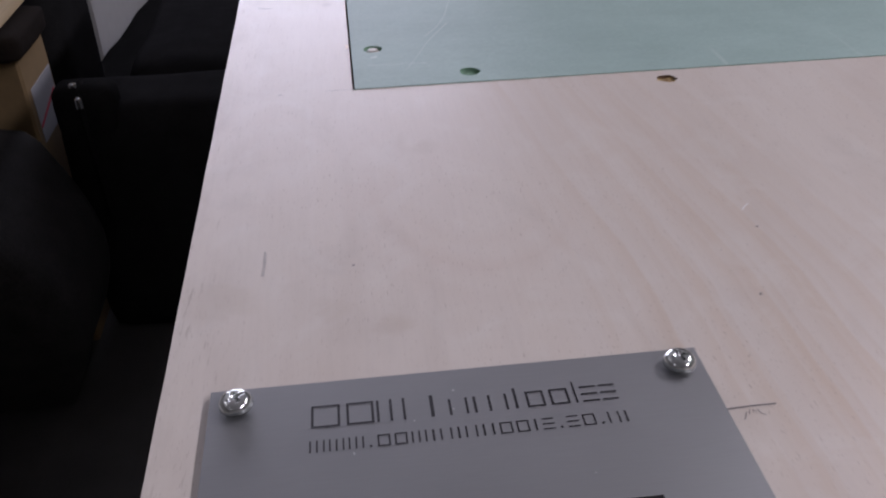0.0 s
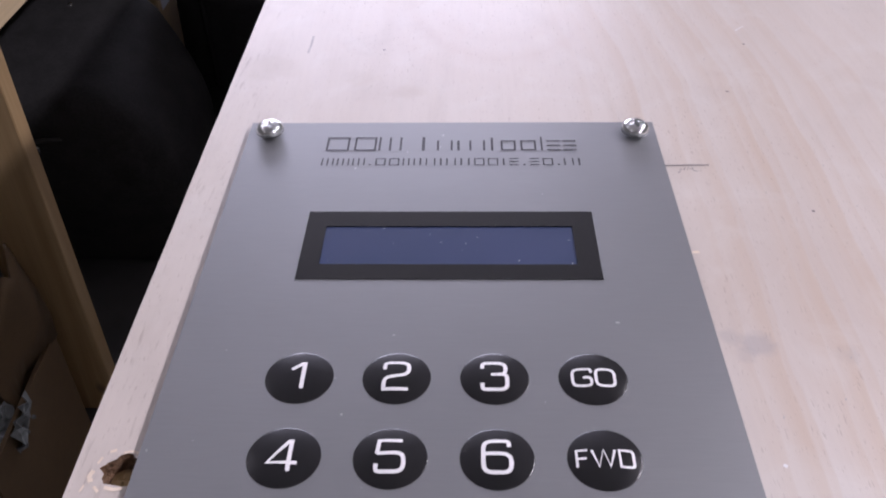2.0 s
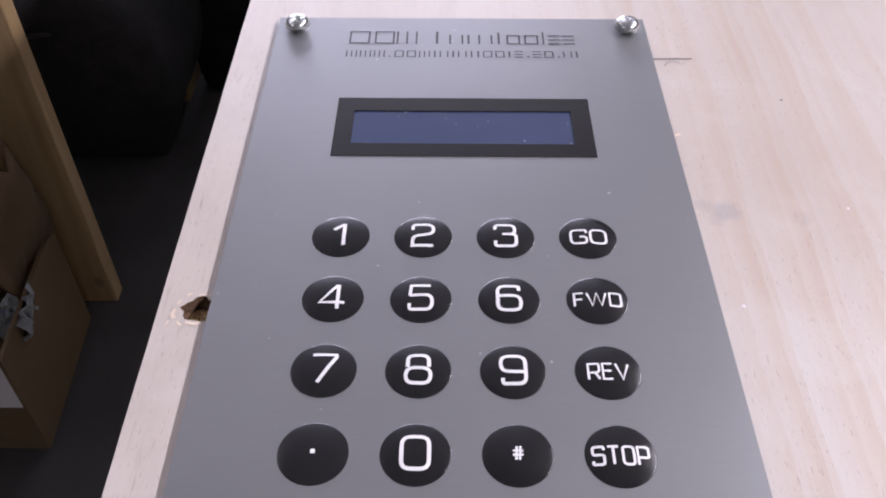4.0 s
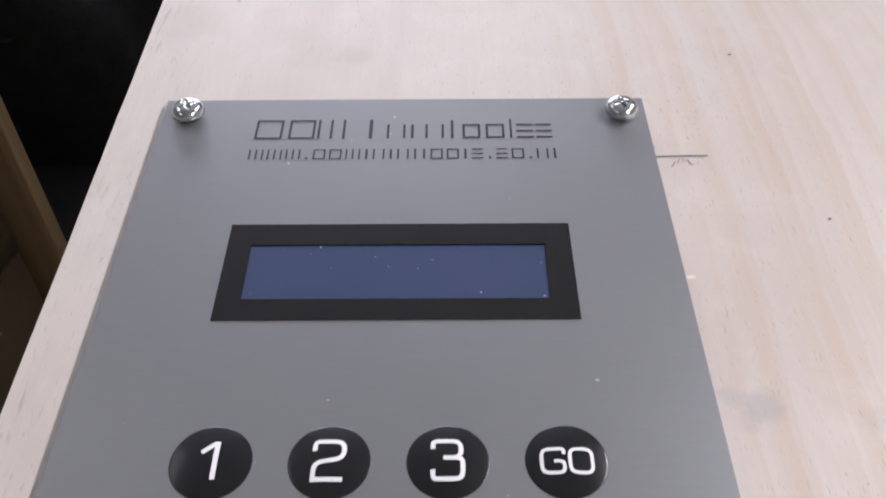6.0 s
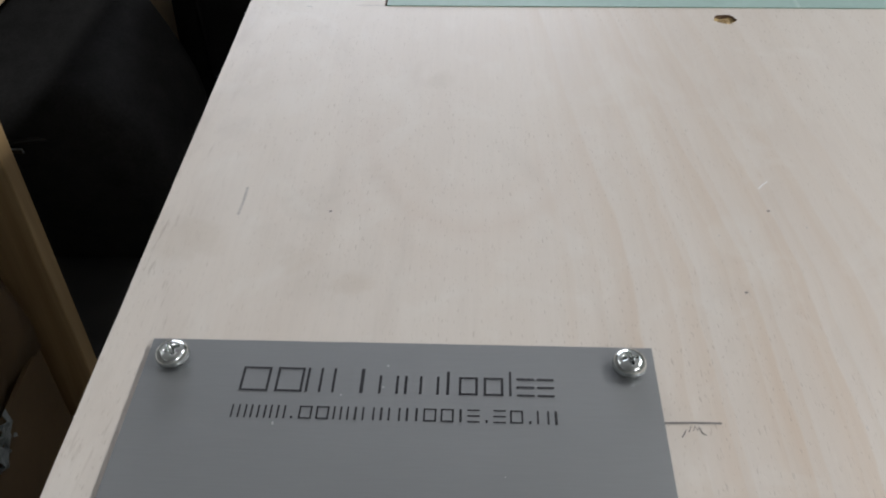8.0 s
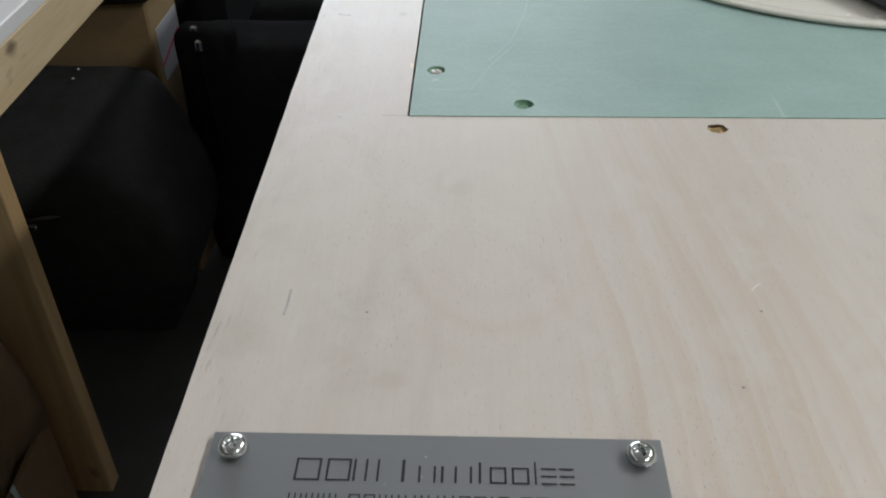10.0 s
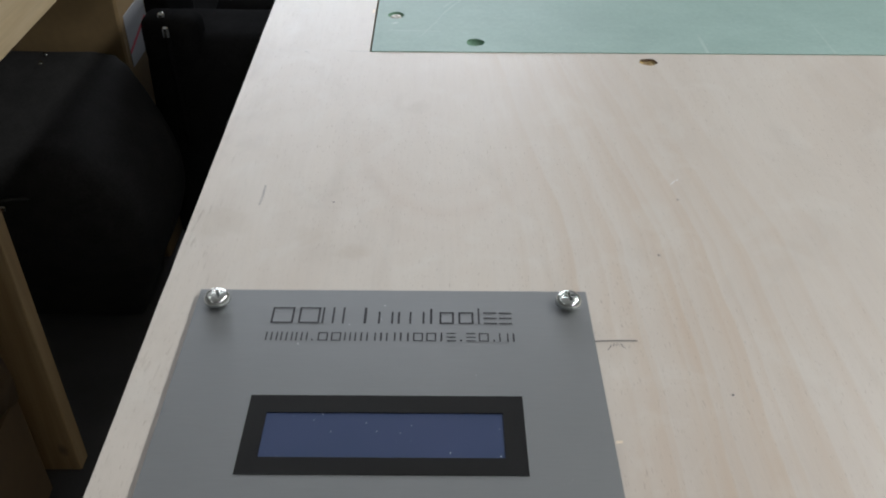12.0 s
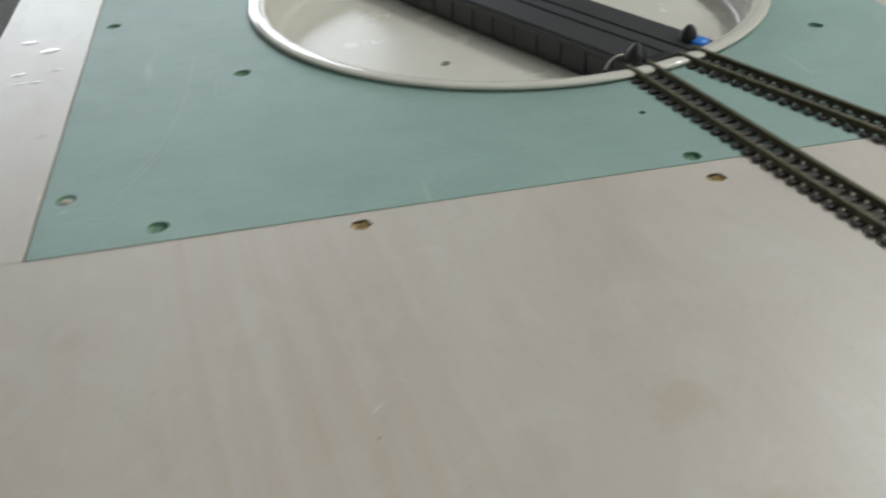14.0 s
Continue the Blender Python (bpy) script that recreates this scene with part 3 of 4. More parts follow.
def track(slope, r0, r1, label):
    """A straight length of track that leaves the turntable."""
    turn = math.degrees(math.atan(slope))
    tr = thing("railway_track", pose(CX - 0.0012, CY, TOP + 0.0004, 0, 0, turn), label, "track", "turntable tracks")
    sl = to_mesh("sleeper", box(-0.0114, 0.0110, -0.0017, 0.0017, 0, 0.0016, 0.0003), SLEEPER)
    y = -(r0 + 0.004)
    while y > -r1:
        ob = new("sleeper", sl)
        ob.parent, ob.location = tr, (0, y, 0)
        y -= 0.0072
    for sx in (-1, 1):
        part("rail", box(sx * 0.0062 - 0.0017, sx * 0.0062 + 0.0017, -r1, -r0 + 0.010, 0.0016, 0.0021, 0.0001), RAIL, tr)
        part("rail_head", box(sx * 0.0062 - 0.0011, sx * 0.0062 + 0.0011, -r1, -r0 + 0.010, 0.0021, 0.0045, 0.0002), RAIL, tr)
    return tr


track(0.196, RR, 0.46, "weathered model track with dark sleepers leaving the turntable")
track(0.425, RR, 0.44, "second weathered model track beside the first")

# ---- control panel ----
W, DEEP = 0.1202, 0.196
cp = thing("control_panel", (0, 0, TOP), "satin grey keypad controller with a blue display, screwed to plywood", "control panel")
LX0, LX1, LY0, LY1 = 0.0287, 0.0916, -0.0664, -0.0512
plate = part("faceplate", sheet([(0, 0), (W, 0), (W - 0.0008, -DEEP), (0.0015, -DEEP)], [[(LX0, LY0), (LX1, LY0), (LX1, LY1), (LX0, LY1)]], 0.002, 0.002, 1), [PLATE, PLATE, BLACK_INK], cp)
bez = sheet([(0.0236, -0.0450), (0.0972, -0.0450), (0.0972, -0.0719), (0.0236, -0.0719)], [[(LX0, LY0), (LX1, LY0), (LX1, LY1), (LX0, LY1)]], 0.00216, 0.00015)
part("display_border", bez, [BLACK_INK, BLACK_INK], cp, "black printed border")
part("display", box(LX0, LX1, LY0, LY1, 0.0001, 0.0018), LCD, cp, "dark blue unlit display glass")


def block(kind, w, h, s):
    """One plain letter-sized shape: o an outline, l one bar, i two bars, m three bars, e three level bars."""
    bm = bmesh.new()
    bars = {"o": [(0, 0, w, s), (0, h - s, w, h), (0, s, s, h - s), (w - s, s, w, h - s)],
            "l": [(0, 0, w, h)],
            "m": [(0, 0, s, h), (w / 2 - s / 2, 0, w / 2 + s / 2, h), (w - s, 0, w, h)],
            "i": [(0, 0, s, h), (w - s, 0, w, h)],
            "e": [(0, 0, w, s), (0, h / 2 - s / 2, w, h / 2 + s / 2), (0, h - s, w, h)]}[kind]
    for a, b, c, d in bars:
        bm.faces.new([bm.verts.new(p) for p in ((a, b, 0), (c, b, 0), (c, d, 0), (a, d, 0))])
    return bm


def maker_line(shapes, x0, x1, base, tall, s):
    """A row of plain letter-sized shapes in place of the maker's name: kind, start and end along the row, height."""
    first, last = shapes[0][1], shapes[-1][2]
    k = (x1 - x0) / (last - first)
    for kind, a, b, high in shapes:
        part("mark", block(kind, (b - a) * k, tall * high, s), DARK_INK, cp, at=pose(x0 + (a - first) * k, base, 0.00212))


maker_line([("o", 0, 40, 1), ("o", 49, 87, 1), ("m", 91, 131, 1), ("l", 166, 171, 1), ("i", 192, 219, 0.74), ("l", 227, 231, 0.74), ("i", 248, 275, 0.74), ("l", 285, 289, 0.95),
            ("o", 302, 328, 0.74), ("o", 336, 363, 0.74), ("l", 371, 374, 1), ("e", 381, 405, 0.74), ("e", 409, 432, 0.74)], 0.0240, 0.0963, -0.0156, 0.0072, 0.00058)
small, at_x = [], 0.0
for kind in "mmm.oomlililloole.eo.il":
    wide = {"m": 0.95, "o": 0.8, "e": 0.75, "i": 0.75, "l": 0.14, ".": 0.14}[kind]
    gap = 0.22 if kind in "l." else 0.13
    small.append(("l" if kind == "." else kind, at_x + gap, at_x + gap + wide, 0.16 if kind == "." else 0.8))
    at_x += wide + 2 * gap
maker_line(small, 0.0236, 0.0966, -0.0232, 0.0045, 0.0004)

KX, KY, KP, KPY, KR = 0.0294, -0.1035, 0.0206, 0.02075, 0.00715
LEGENDS = [("1", 3.5, 8.2, 0.9), ("2", 6.0, 8.2, 0.85), ("3", 6.0, 8.2, 0.85), ("GO", 9.4, 5.2, 0.64),
           ("4", 6.6, 8.2, 0.85), ("5", 6.1, 8.2, 0.85), ("6", 6.2, 8.2, 0.85), ("FWD", 11.4, 4.4, 0.56),
           ("7", 6.0, 8.2, 0.85), ("8", 6.2, 8.2, 0.85), ("9", 6.2, 8.2, 0.85), ("REV", 9.3, 4.6, 0.56),
           ("*", 1.5, 1.9, 0.9), ("0", 6.4, 8.2, 0.85), ("#", 2.6, 3.6, 0.5), ("STOP", 11.8, 4.6, 0.58)]
# wide squarish characters as strokes in a unit box: (closed, rounding, points)
STROKES = {
    "0": [(1, 0.3, "00 10 11 01")], "O": [(1, 0.3, "00 10 11 01")],
    "1": [(0, 0, "1,1.01 1,0"), (0, 0, "0,.70 .95,.97")],
    "2": [(0, 0.3, "0,.74 01 11 1,.54 0,.42 00"), (0, 0, "-.08,0 10")],
    "3": [(0, 0.25, "0,.78 01 .95,1 .95,.54 .35,.54"), (0, 0.25, ".6,.54 1,.54 10 00 0,.24")],
    "4": [(0, 0, ".72,0 .72,1"), (0, 0, ".68,.98 0,.25 1,.25")],
    "5": [(0, 0, ".93,1 .07,1 .02,.56"), (0, 0.3, ".02,.56 1,.60 10 00 0,.24")],
    "6": [(0, 0.3, ".93,.80 .93,1 01 00 10 1,.58 0,.58")],
    "7": [(0, 0, "01 11 1,.9 .3,0")],
    "8": [(1, 0.3, "00 10 1,.53 0,.53"), (0, 0.25, ".07,.56 .07,1 .93,1 .93,.56")],
    "9": [(0, 0.3, ".07,.20 .07,0 10 11 01 0,.42 1,.42")],
    "G": [(0, 0.3, "1,.76 11 01 00 10 1,.48 .55,.48")],
    "F": [(0, 0, "00 01 11"), (0, 0, "0,.5 .85,.5")],
    "W": [(0, 0, "01 .26,0 .5,1 .74,0 11")],
    "D": [(0, 0.3, ".4,0 10 11 .4,1"), (0, 0, ".4,1 01 00 .4,0")],
    "R": [(0, 0, ".5,1 01 00"), (0, 0.25, ".5,1 11 1,.42 0,.42"), (0, 0, ".6,.42 1,0")],
    "E": [(0, 0, "11 01 00 10"), (0, 0, "0,.52 .9,.52")],
    "V": [(0, 0, "01 .5,0 11")],
    "S": [(0, 0.22, "1,.8 11 01 0,.53 1,.53 10 00 0,.2")],
    "T": [(0, 0, "01 11"), (0, 0, ".5,1 .5,0")],
    "P": [(0, 0, ".5,1 01 00"), (0, 0.25, ".5,1 11 1,.4 0,.4")],
    "*": [(0, 0, ".5,0 .5,1"), (0, 0, "0,.28 1,.72"), (0, 0, "0,.72 1,.28")],
    "#": [(0, 0, ".3,0 .4,1"), (0, 0, ".65,0 .75,1"), (0, 0, "0,.35 1,.35"), (0, 0, "0,.65 1,.65")],
}
BREADTH = {"W": 1.65, "E": 0.9, "V": 1.15, "F": 0.88, "D": 1.05}


def swell(r):
    return 0.00005 + 0.0008 * (1 - (r / KR) ** 2)


def rounded(pts, closed, k):
    """The points of a stroke with its corners turned into short arcs."""
    out, n = [], len(pts)
    for i, p in enumerate(pts):
        if k == 0 or (not closed and i in (0, n - 1)):
            out.append(p)
            continue
        a, b = pts[i - 1] - p, pts[(i + 1) % n] - p
        r = min(k, a.length * 0.48, b.length * 0.48)
        a, b = p + a.normalized() * r, p + b.normalized() * r
        for u in (0, 0.25, 0.5, 0.75, 1):
            out.append(a * (1 - u) ** 2 + p * 2 * u * (1 - u) + b * u * u)
    return out


def ribbon(bm, pts, closed, s, z):
    """A flat band of width s along points, with mitred corners."""
    n, rows = len(pts), []
    for i, p in enumerate(pts):
        a = (p - pts[i - 1]).normalized() if closed or i else None
        b = (pts[(i + 1) % n] - p).normalized() if closed or i < n - 1 else None
        a, b = a or b, b or a
        d = (a + b).normalized()
        nrm = Vector((-d.y, d.x))
        w = s / 2 / max(0.86, nrm.dot(Vector((-a.y, a.x))))
        rows.append((bm.verts.new((*(p + nrm * w), z)), bm.verts.new((*(p - nrm * w), z))))
    for i in range(n if closed else n - 1):
        (a, b), (c, d) = rows[i], rows[(i + 1) % n]
        bm.faces.new((a, b, d, c))


def legend(word, w, h, s):
    """A word of stroke characters laid on the swelling of a key."""
    bm = bmesh.new()
    wide = [BREADTH.get(c, 1.0) for c in word]
    gap = 0.08
    drop = 0.0003 if len(word) > 1 else 0
    unit = w / (sum(wide) + gap * (len(word) - 1))
    x = -w / 2 - (0.0004 if word == "1" else 0)
    for c, k in zip(word, wide):
        for layer, (closed, bend, text) in enumerate(STROKES[c]):
            pts = []
            for q in text.split():
                u, v = q.split(",") if "," in q else (q[0], q[1])
                pts.append(Vector((x + s / 2 + float(u) * (k * unit - s), -h / 2 - drop + s / 2 + float(v) * (h - s))))
            ribbon(bm, rounded(pts, closed, bend * k * unit), closed, s, layer * 0.00003)
        x += (k + gap) * unit
    bmesh.ops.triangulate(bm, faces=bm.faces[:])
    for _ in range(3):
        bmesh.ops.subdivide_edges(bm, edges=[e for e in bm.edges if e.calc_length() > 0.0011], cuts=1)
        bmesh.ops.triangulate(bm, faces=bm.faces[:])
    for v in bm.verts:
        v.co.z += swell(math.hypot(v.co.x, v.co.y)) + 0.00008
    for f in bm.faces:
        f.normal_update()
        if f.normal.z < 0:
            f.normal_flip()
    return bm


dome = lathe([(KR * 1.012, 0.0), (KR * 1.003, 0.00003)] + [(KR * k, swell(KR * k)) for k in (0.99, 0.95, 0.9, 0.82, 0.7, 0.55, 0.38, 0.2)] + [(0.0, swell(0))], 40)
key_mesh = to_mesh("key", dome, KEY)
for i, (word, w, h, s) in enumerate(LEGENDS):
    k = new("key", key_mesh)
    k.parent, k.location = cp, (KX + KP * (i % 4), KY - KPY * (i // 4), 0.00205)
    k["label"] = "black domed key marked " + {"*": "with a star", "#": "with a hash"}.get(word, word)
    part("legend", legend(word, w / 1000, h / 1000, s / 1000), WHITE_INK, k)
for x in (0.0066, 0.1140):
    sc = thing("pan_head_screw", pose(x, -0.0064, TOP + 0.002, 0, 0, 31 if x < 0.05 else 12), "bright zinc pan head screw in the panel corner", "screw", "panel screws")
    part("shank", lathe([(0.0022, 0), (0.0022, 0.0012)], 16), CHROME, sc)
    part("head", screw_head(0.0040, 0.0028), CHROME, sc, at=pose(0, 0, 0.0011))

# ---- marks on the plywood ----
def mark(name, pts, width, mat, label):
    """A thin stroke lying on the board."""
    bm = bmesh.new()
    prev = None
    for i, (x, y) in enumerate(pts):
        a, b = pts[max(i - 1, 0)], pts[min(i + 1, len(pts) - 1)]
        d = Vector((b[0] - a[0], b[1] - a[1], 0)).normalized()
        nrm = Vector((-d.y, d.x, 0)) * width / 2
        row = [bm.verts.new(Vector((x, y, 0.00012)) + nrm), bm.verts.new(Vector((x, y, 0.00012)) - nrm)]
        if prev:
            bm.faces.new((prev[0], row[0], row[1], prev[1]))
        prev = row
    ob = part(name, finish(bm), mat)
    ob.location.z = TOP
    return tagged(ob, label, "mark", "marks on the plywood")


mark("pencil_line", [(0.1206, -0.0206), (0.127, -0.0203), (0.1332, -0.0203)], 0.00055, PENCIL, "thin pencil line drawn on the plywood")
mark("pencil_scribble", [(0.1238, -0.0244), (0.1246, -0.0232), (0.1251, -0.0222), (0.1256, -0.0229), (0.1262, -0.0213), (0.1266, -0.0226), (0.1272, -0.0211), (0.1275, -0.0224), (0.1281, -0.0214), (0.1284, -0.0230), (0.1293, -0.0236)], 0.00024, PENCIL, "faint pencil scribble on the plywood")
mark("scratch", [(0.0098, 0.063), (0.0099, 0.056), (0.0096, 0.050)], 0.0008, SCUFF, "short grey scuff on the plywood")
mark("scratch", [(-0.0045, 0.2934), (-0.0005, 0.2922), (0.0030, 0.2918)], 0.0012, SCUFF, "short dark nick near the board edge")
mark("scratch", [(0.0095, 0.1803), (0.0115, 0.1799)], 0.0007, SCUFF, "small dark nick in the plywood")
mark("pencil_line", [(0.0405, 0.1814), (0.035, 0.1815), (0.0287, 0.1815)], 0.0004, SCUFF, "pencil line at the corner of the green board")
mark("splinter", [(0.0388, 0.2285), (0.0395, 0.231), (0.0389, 0.2335)], 0.0011, CHIP, "pale chip beside the joint")
mark("speck", [(0.1606, -0.09), (0.1614, -0.0897)], 0.0008, WHITE, "tiny white speck on the plywood")
for way, wide in (([(0.0755, 0.2364), (0.0825, 0.2485), (0.0881, 0.2627), (0.0948, 0.291), (0.0991, 0.3205), (0.1032, 0.3761)], 0.00022),
                  ([(0.0639, 0.1976), (0.0705, 0.2135), (0.0764, 0.2302), (0.0886, 0.2542)], 0.00022),
                  ([(0.048, 0.206), (0.061, 0.2053), (0.074, 0.205)], 0.0004), ([(0.0495, 0.2144), (0.0525, 0.2157)], 0.0016)):
    mark("scratch", way, wide, PALE_SCRATCH, "thin pale scratch across the green board").location.z = TOP + 0.0003
for pts, wide in (([(-0.0083, -0.1262), (-0.0088, -0.1278), (-0.0080, -0.1293)], 0.0010), ([(-0.0046, -0.1306), (-0.0026, -0.1312), (-0.0006, -0.1308)], 0.0008),
                  ([(-0.0062, -0.1212), (-0.0048, -0.1206)], 0.0007), ([(-0.0074, -0.1226), (-0.0080, -0.1244)], 0.0005), ([(-0.0070, -0.1304), (-0.0056, -0.1318)], 0.0006),
                  ([(-0.0030, -0.1214), (-0.0012, -0.1209), (0.0004, -0.1215)], 0.0005), ([(-0.0092, -0.1300), (-0.0096, -0.1318)], 0.0004)):
    mark("splinter", [(-0.0022 + 0.88 * (x + 0.0022), -0.1262 + 0.88 * (y + 0.1262)) for x, y in pts], wide, CHIP, "pale torn wood at the edge of a hole")
mark("splinter", [(0.1208, -0.0592), (0.1226, -0.0590)], 0.0009, CHIP, "pale splinter beside the panel")
for x, y in ((0.1558, -0.0422), (0.1476, 0.0215), (0.161, 0.055), (0.036, 0.052)):
    mark("speck", [(x - 0.0004, y), (x + 0.0004, y + 0.0003)], 0.0007, PENCIL, "tiny dark speck on the plywood")
for x, y in ((0.163, -0.0402), (0.168, -0.0398), (0.165, -0.0205), (0.170, 0.048), (0.154, 0.046), (0.145, 0.044), (0.041, 0.144), (0.148, -0.0952), (0.143, -0.107), (0.129, -0.112)):
    mark("speck", [(x - 0.0002, y - 0.0003), (x + 0.0001, y + 0.0003)], 0.0003, SCUFF, "tiny grey speck on the plywood")
mark("speck", [(0.1257, -0.1243), (0.1262, -0.1236)], 0.0008, WHITE, "tiny white speck on the plywood")
mark("scratch", [(0.1605, 0.0655), (0.1622, 0.0675), (0.1640, 0.0690)], 0.0004, WHITE, "thin pale scratch in the plywood")
for x, y, r in ((0.006, 0.379, 0.0032), (0.008, 0.366, 0.0024), (0.017, 0.3655, 0.0026), (0.026, 0.381, 0.0026), (0.018, 0.412, 0.0044), (0.004, 0.430, 0.004)):
    bead = lathe([(r, 0.0), (r * 0.92, 0.00004), (r * 0.7, 0.00016), (r * 0.35, 0.00026), (0, 0.0003)], 24)
    for q in bead.verts:
        q.co.x *= 1.25 + 0.2 * math.sin(3 * math.atan2(q.co.y, q.co.x) + 40 * r)
    drop = part("glue_drop", bead, GLUE)
    drop.location = (x, y, TOP)
    tagged(drop, "clear dried glue drop, glossy, on the plywood strip", "glue", "dried glue drops")


# ---- shelf and clutter beside the board ----
shelf = thing("low_shelf", (-0.472, 0.36, 0), "low pine shelf bench with a pale top", "shelf")
part("front_beam", box(-0.027, 0, -0.6, 1.025, 0.600, 0.666, 0.002), WOOD_PALE, shelf)
part("top", box(-0.75, 0.001, -0.6, 1.025, 0.6665, 0.687, 0.002), WHITE, shelf, "pale white shelf top")
for y in (0.300, 0.9945, -0.55):
    for x in (-0.038 if y < 0.9 else -0.30, -0.72):
        part("leg", box(x - 0.050 if x > -0.7 else x, x + 0.044, y, y + 0.028, 0, 0.5995, 0.0015), WOOD, shelf, at=pose(0, 0, 0))
part("back_beam", box(-0.75, -0.723, -0.6, 1.025, 0.600, 0.666, 0.002), WOOD_PALE, shelf)

bag = thing("black_bag", (-0.74, 1.03, 0), "large slumped black nylon bag on the dark floor", "bag")
hull = blob(-0.32, 0.285, -0.15, 0.14, 0, 0.464, 0.008, 0.035, 11, 3)
for v in hull.verts:
    low = max(0.0, 1 - v.co.z / 0.45)
    if v.co.x > 0:
        v.co.x += 0.065 * math.sin(min(1, low * 1.15) * math.pi) * v.co.x / 0.27
    v.co.z *= 1 - 0.5 * max(0, 0.13 - v.co.y) * 0.9
    v.co.y += 0.12 * low * low * (1 if v.co.y < 0 else 0)
part("body", hull, BAG_WORN, bag)
part("zip", tube([(-0.25, -0.158, 0.345), (0.0, -0.165, 0.35), (0.16, -0.160, 0.348), (0.22, -0.14, 0.345)], 0.004), BLACK, bag)
part("zip_pull", box(0.155, 0.178, -0.172, -0.164, 0.336, 0.346, 0.002), CHROME, bag, "shiny metal zip pull")
for sx, sy in ((0.17, 0.100), (0.174, 0.067)):
    part("stud", lathe([(0.0035, 0), (0.003, 0.0015), (0, 0.002)], 10), CHROME, bag, "shiny metal stud", at=pose(sx, sy, 0.462, 20, 0, 0))

crate = thing("cardboard_box", (-0.461, 1.19, 0), "brown cardboard box with a shade-greyed label, standing on the floor", "box")
part("body", box(-0.42, 0, 0, 0.14, 0, 0.562, 0.004), BOX_CARD, crate)
# the label's grey holds the shade that falls on it
part("label", box(0.0002, 0.0012, 0.02, 0.13, 0.402, 0.495), SHADED_PAPER, crate, "paper label greyed for shade, with a red stripe")
stripe = part("stripe", box(0.0013, 0.0018, 0.02, 0.125, -0.003, 0.003), RED, crate, "red printed stripe", at=pose(0, 0, 0.425, 14, 0, 0))

coat = thing("folded_coat", (-0.62, 1.30, 0.562), "dark brown folded coat draped over the cardboard box", "coat")
part("body", blob(-0.2, 0.172, -0.138, 0.035, -0.010, 0.033, 0.005, 0.012, 12, 5), COAT, coat)

sack = thing("rucksack", (-0.36, 1.30, 0), "black rucksack with shiny buckles standing on the floor", "bag")
part("body", blob(-0.083, 0.25, -0.09, 0.075, 0, 0.452, 0.008, 0.03, 8, 14), BAG, sack)
part("lid", blob(-0.078, 0.02, -0.092, -0.03, 0.40, 0.490, 0.004, 0.018, 6, 17), BAG, sack)
part("strap", tube([(-0.031, -0.06, 0.494), (-0.030, -0.096, 0.475), (-0.028, -0.099, 0.40), (-0.024, -0.098, 0.25)], 0.005), BAG, sack)
part("buckle", box(-0.038, -0.026, -0.1075, -0.1005, 0.497, 0.508, 0.003), CHROME, sack, "shiny metal buckle")
part("buckle", box(-0.034, -0.023, -0.1095, -0.1030, 0.462, 0.484, 0.003), CHROME, sack, "shiny metal buckle")

holdall = thing("holdall", (-0.19, 1.645, 0), "flat-topped black fabric holdall on the dark floor", "bag")
part("body", blob(-0.18, 0.13, -0.24, 0.50, 0, 0.44, 0.01, 0.04, 10, 31), BAG, holdall)

case = thing("suitcase", (-0.598, 1.515, 0), "tall black fabric suitcase standing on its end", "suitcase")
part("shell", blob(-0.15, 0.142, -0.115, 0.12, 0.03, 0.92, 0.006, 0.03, 8, 44), BAG, case)
for cx in (-0.11, 0.11):
    part("wheel", lathe([(0.0, -0.012), (0.02, -0.012), (0.024, -0.006), (0.024, 0.006), (0.02, 0.012), (0.0, 0.012)], 20), BLACK, case, at=pose(cx, -0.07, 0.024, 0, 90, 0))
    part("foot", box(cx - 0.012, cx + 0.012, 0.06, 0.09, 0, 0.035, 0.003), BLACK, case)
part("handle", tube([(-0.06, 0, 0.915), (-0.055, 0, 0.945), (0.055, 0, 0.945), (0.06, 0, 0.915)], 0.009), BLACK, case)

# no cloth lies here: black sheets added to stand for the floor's shade
cloth = thing("floor_shade", pose(-0.718, 2.6, 0, 0, 0, -4.7), "low black sheets added to stand for shade on the floor", "cloth")
part("shade_sheet", blob(0.014, 0.62, -0.72, 0.75, 0, 0.05, 0.014, 0.02, 11, 61), SHADE_BLACK, cloth)
part("shade_sheet", blob(-0.10, 0.30, -0.70, -0.05, 0, 0.04, 0.012, 0.018, 9, 23), SHADE_BLACK, cloth)

tall = thing("white_panel", pose(-0.718, 2.6, 0, 0, 0, -4.7), "tall dingy white painted panel standing on the floor", "panel")
part("body", box(-0.022, 0, 0, 0.75, 0, 1.0, 0.003, seg=2), OFF_WHITE, tall)

carton = thing("open_carton", (-0.487, 0.392, 0), "torn open brown cardboard carton on the floor", "box")
part("body", sheet([(-0.3, 0), (0, 0), (-0.012, 0.235), (-0.3, 0.235)], [[(-0.295, 0.005), (-0.006, 0.005), (-0.018, 0.23), (-0.295, 0.23)]], 0.195, 0.195), [CARD, CARD], carton)
part("bottom", box(-0.298, -0.02, 0.004, 0.23, 0.002, 0.006), CARD, carton)


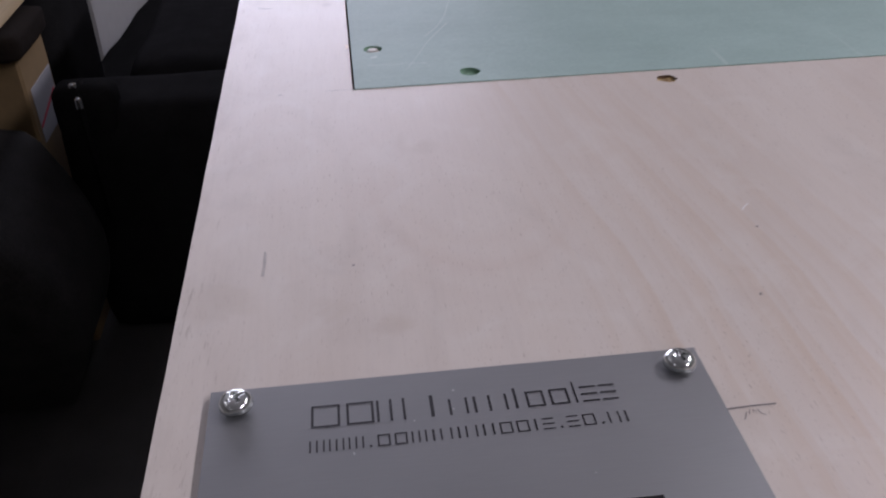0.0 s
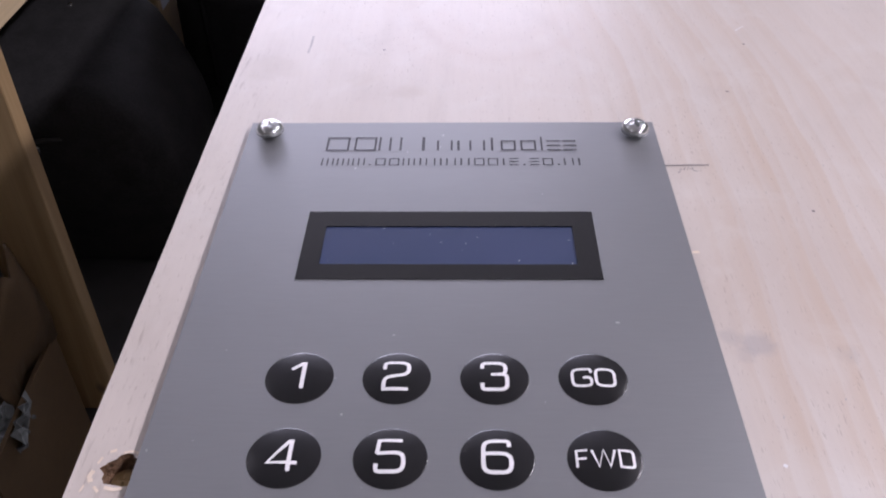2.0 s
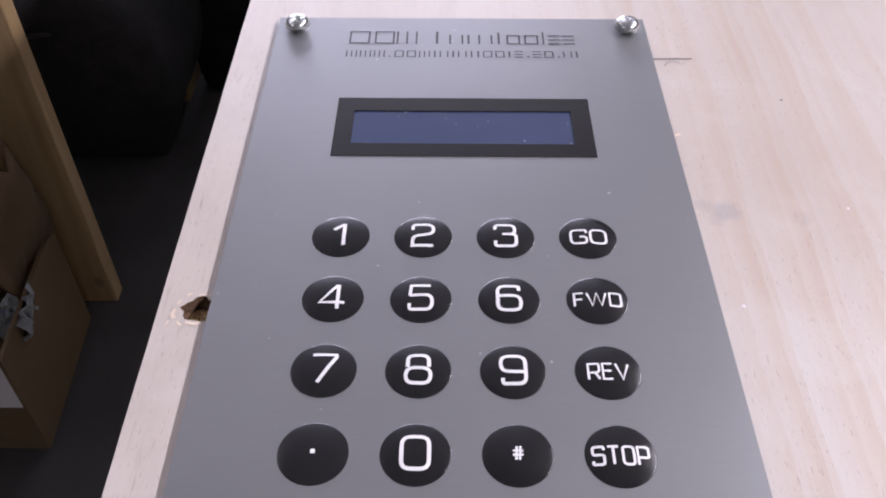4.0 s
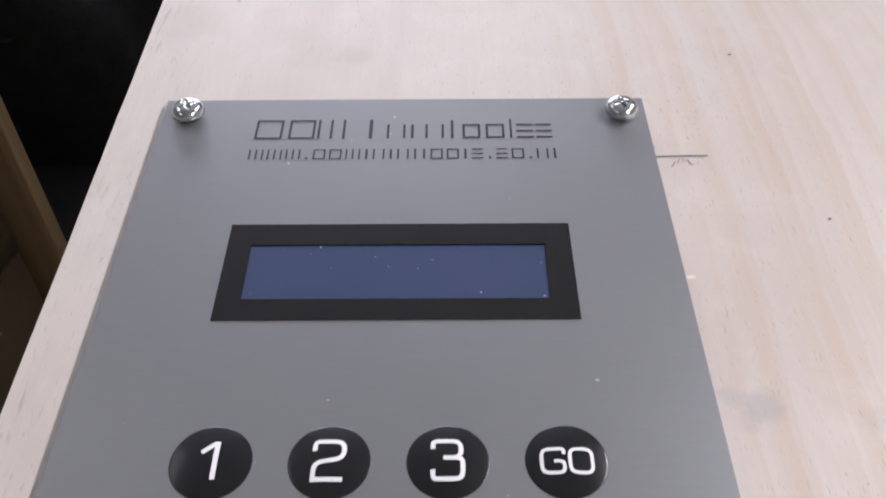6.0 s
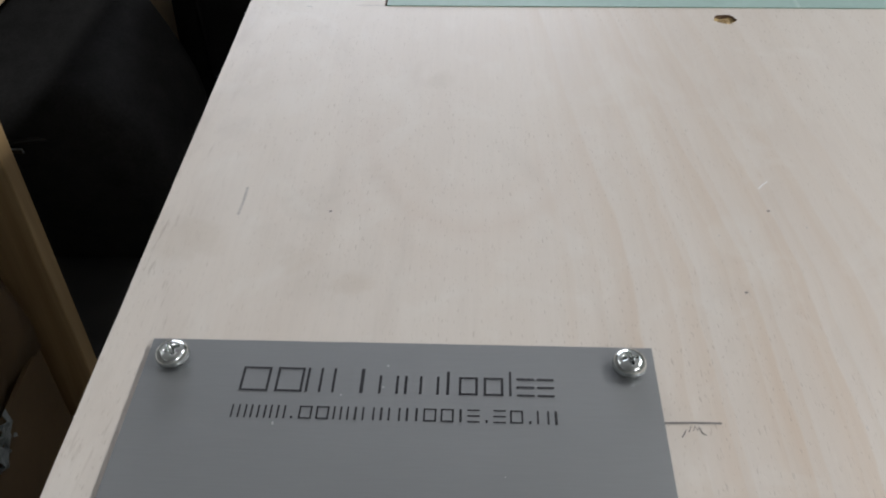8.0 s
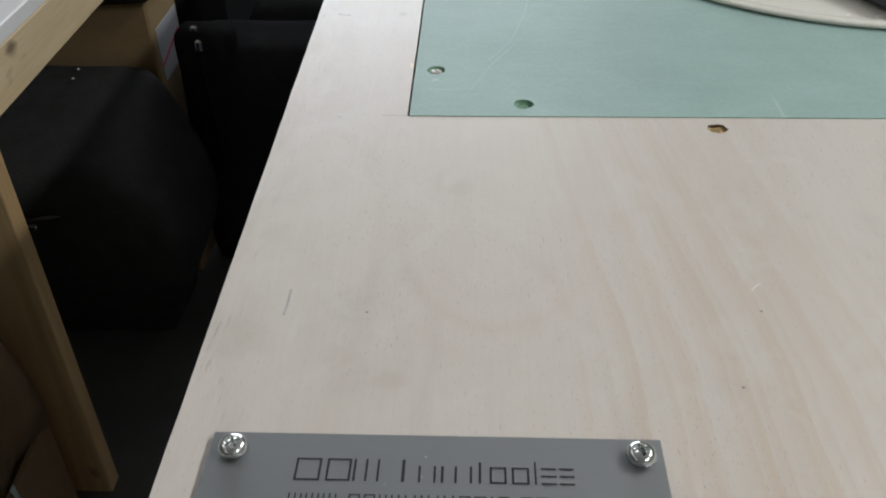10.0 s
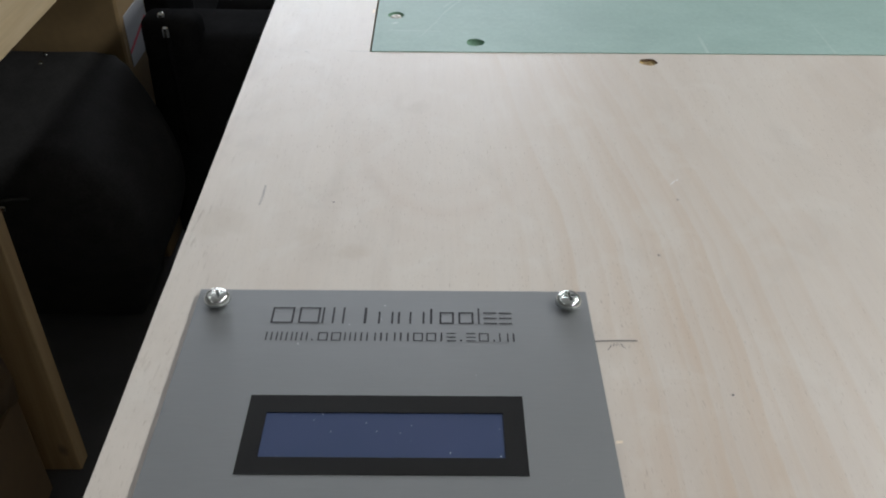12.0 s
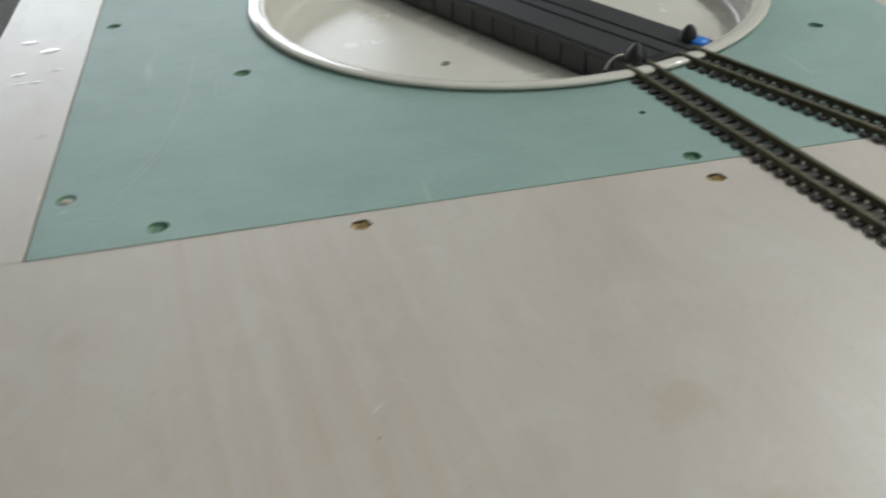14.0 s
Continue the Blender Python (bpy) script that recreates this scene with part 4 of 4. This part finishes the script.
def flap(pts, label):
    """A bent, torn sheet of card from pairs of lower and upper edge points."""
    bm = bmesh.new()
    rows = []
    for a, b in pts:
        a, b = Vector(a), Vector(b)
        rows.append([bm.verts.new(a.lerp(b, u) + Vector((0.012 * math.sin(u * 3 + a.y * 30), 0, 0.004 * math.sin(a.y * 90 + u * 5)))) for u in (0, 0.3, 0.6, 0.85, 1)])
    for a, b in zip(rows, rows[1:]):
        for k in range(4):
            bm.faces.new((a[k], b[k], b[k + 1], a[k + 1]))
    ob = part("flap", finish(bm, True), CARD, carton, label)
    ob.modifiers.new("thick", "SOLIDIFY").thickness = 0.004


flap([((-0.008, 0.105, 0.19), (-0.03, 0.105, 0.262)), ((-0.010, 0.125, 0.19), (-0.03, 0.122, 0.318)), ((-0.010, 0.14, 0.19), (-0.022, 0.141, 0.305)), ((-0.012, 0.165, 0.19), (-0.015, 0.166, 0.352)),
      ((-0.012, 0.185, 0.19), (-0.012, 0.183, 0.338)), ((-0.013, 0.205, 0.19), (-0.01, 0.204, 0.372)), ((-0.014, 0.232, 0.19), (-0.02, 0.232, 0.352))], "tall torn cardboard flap")
flap([((-0.29, 0.004, 0.19), (-0.31, -0.05, 0.21)), ((-0.2, 0.003, 0.19), (-0.2, -0.045, 0.225)), ((-0.1, 0.003, 0.19), (-0.1, -0.03, 0.235))], "bent cardboard flap")
flap([((-0.05, 0.232, 0.19), (-0.06, 0.21, 0.37)), ((-0.12, 0.232, 0.19), (-0.12, 0.2, 0.40)), ((-0.2, 0.232, 0.19), (-0.2, 0.21, 0.36))], "crumpled cardboard flap")
part("label", box(-0.14, -0.004, -0.0016, -0.0004, 0.10, 0.195), PAPER, carton, "white paper label")
wrap = thing("plastic_wrapper", (-0.50, 0.475, 0.195), "crumpled clear and blue plastic wrapper on the carton edge", "wrapper")


def crumple(w, h, depth, seed):
    """A crushed piece of thin film standing on edge, with sharp folds."""
    bm = bmesh.new()
    n = 9
    rows = []
    for i in range(n):
        row = []
        for k in range(n):
            u, v = i / (n - 1) - 0.5, k / (n - 1) - 0.5
            q = noise.noise_vector(Vector((u * 4.5, v * 4.5, seed)))
            frayed = 1 + 0.25 * q.z
            row.append(bm.verts.new((depth * (q.x + 0.6 * abs(math.sin(u * 9 + v * 6 + seed))), u * w * frayed, v * h * frayed + 0.004 * q.y)))
        rows.append(row)
    for a, b in zip(rows, rows[1:]):
        for k in range(n - 1):
            bm.faces.new((a[k], b[k], b[k + 1]))
            bm.faces.new((a[k], b[k + 1], a[k + 1]))
    return finish(bm)


for name, mat, at, size, label in (("film", CLEAR, pose(0.008, 0.003, -0.012, 0, 12, 8), (0.058, 0.052, 0.012, 3), ""),
                                   ("film", CLEAR, pose(-0.010, -0.006, -0.006, 0, -25, -20), (0.045, 0.044, 0.012, 8), ""),
                                   ("print", BLUE, pose(-0.030, -0.002, -0.004, 0, 40, 30), (0.034, 0.034, 0.009, 5), "blue printed end")):
    piece = part(name, crumple(*size), mat, wrap, label, at=at)
    piece.modifiers.new("thick", "SOLIDIFY").thickness = 0.0006
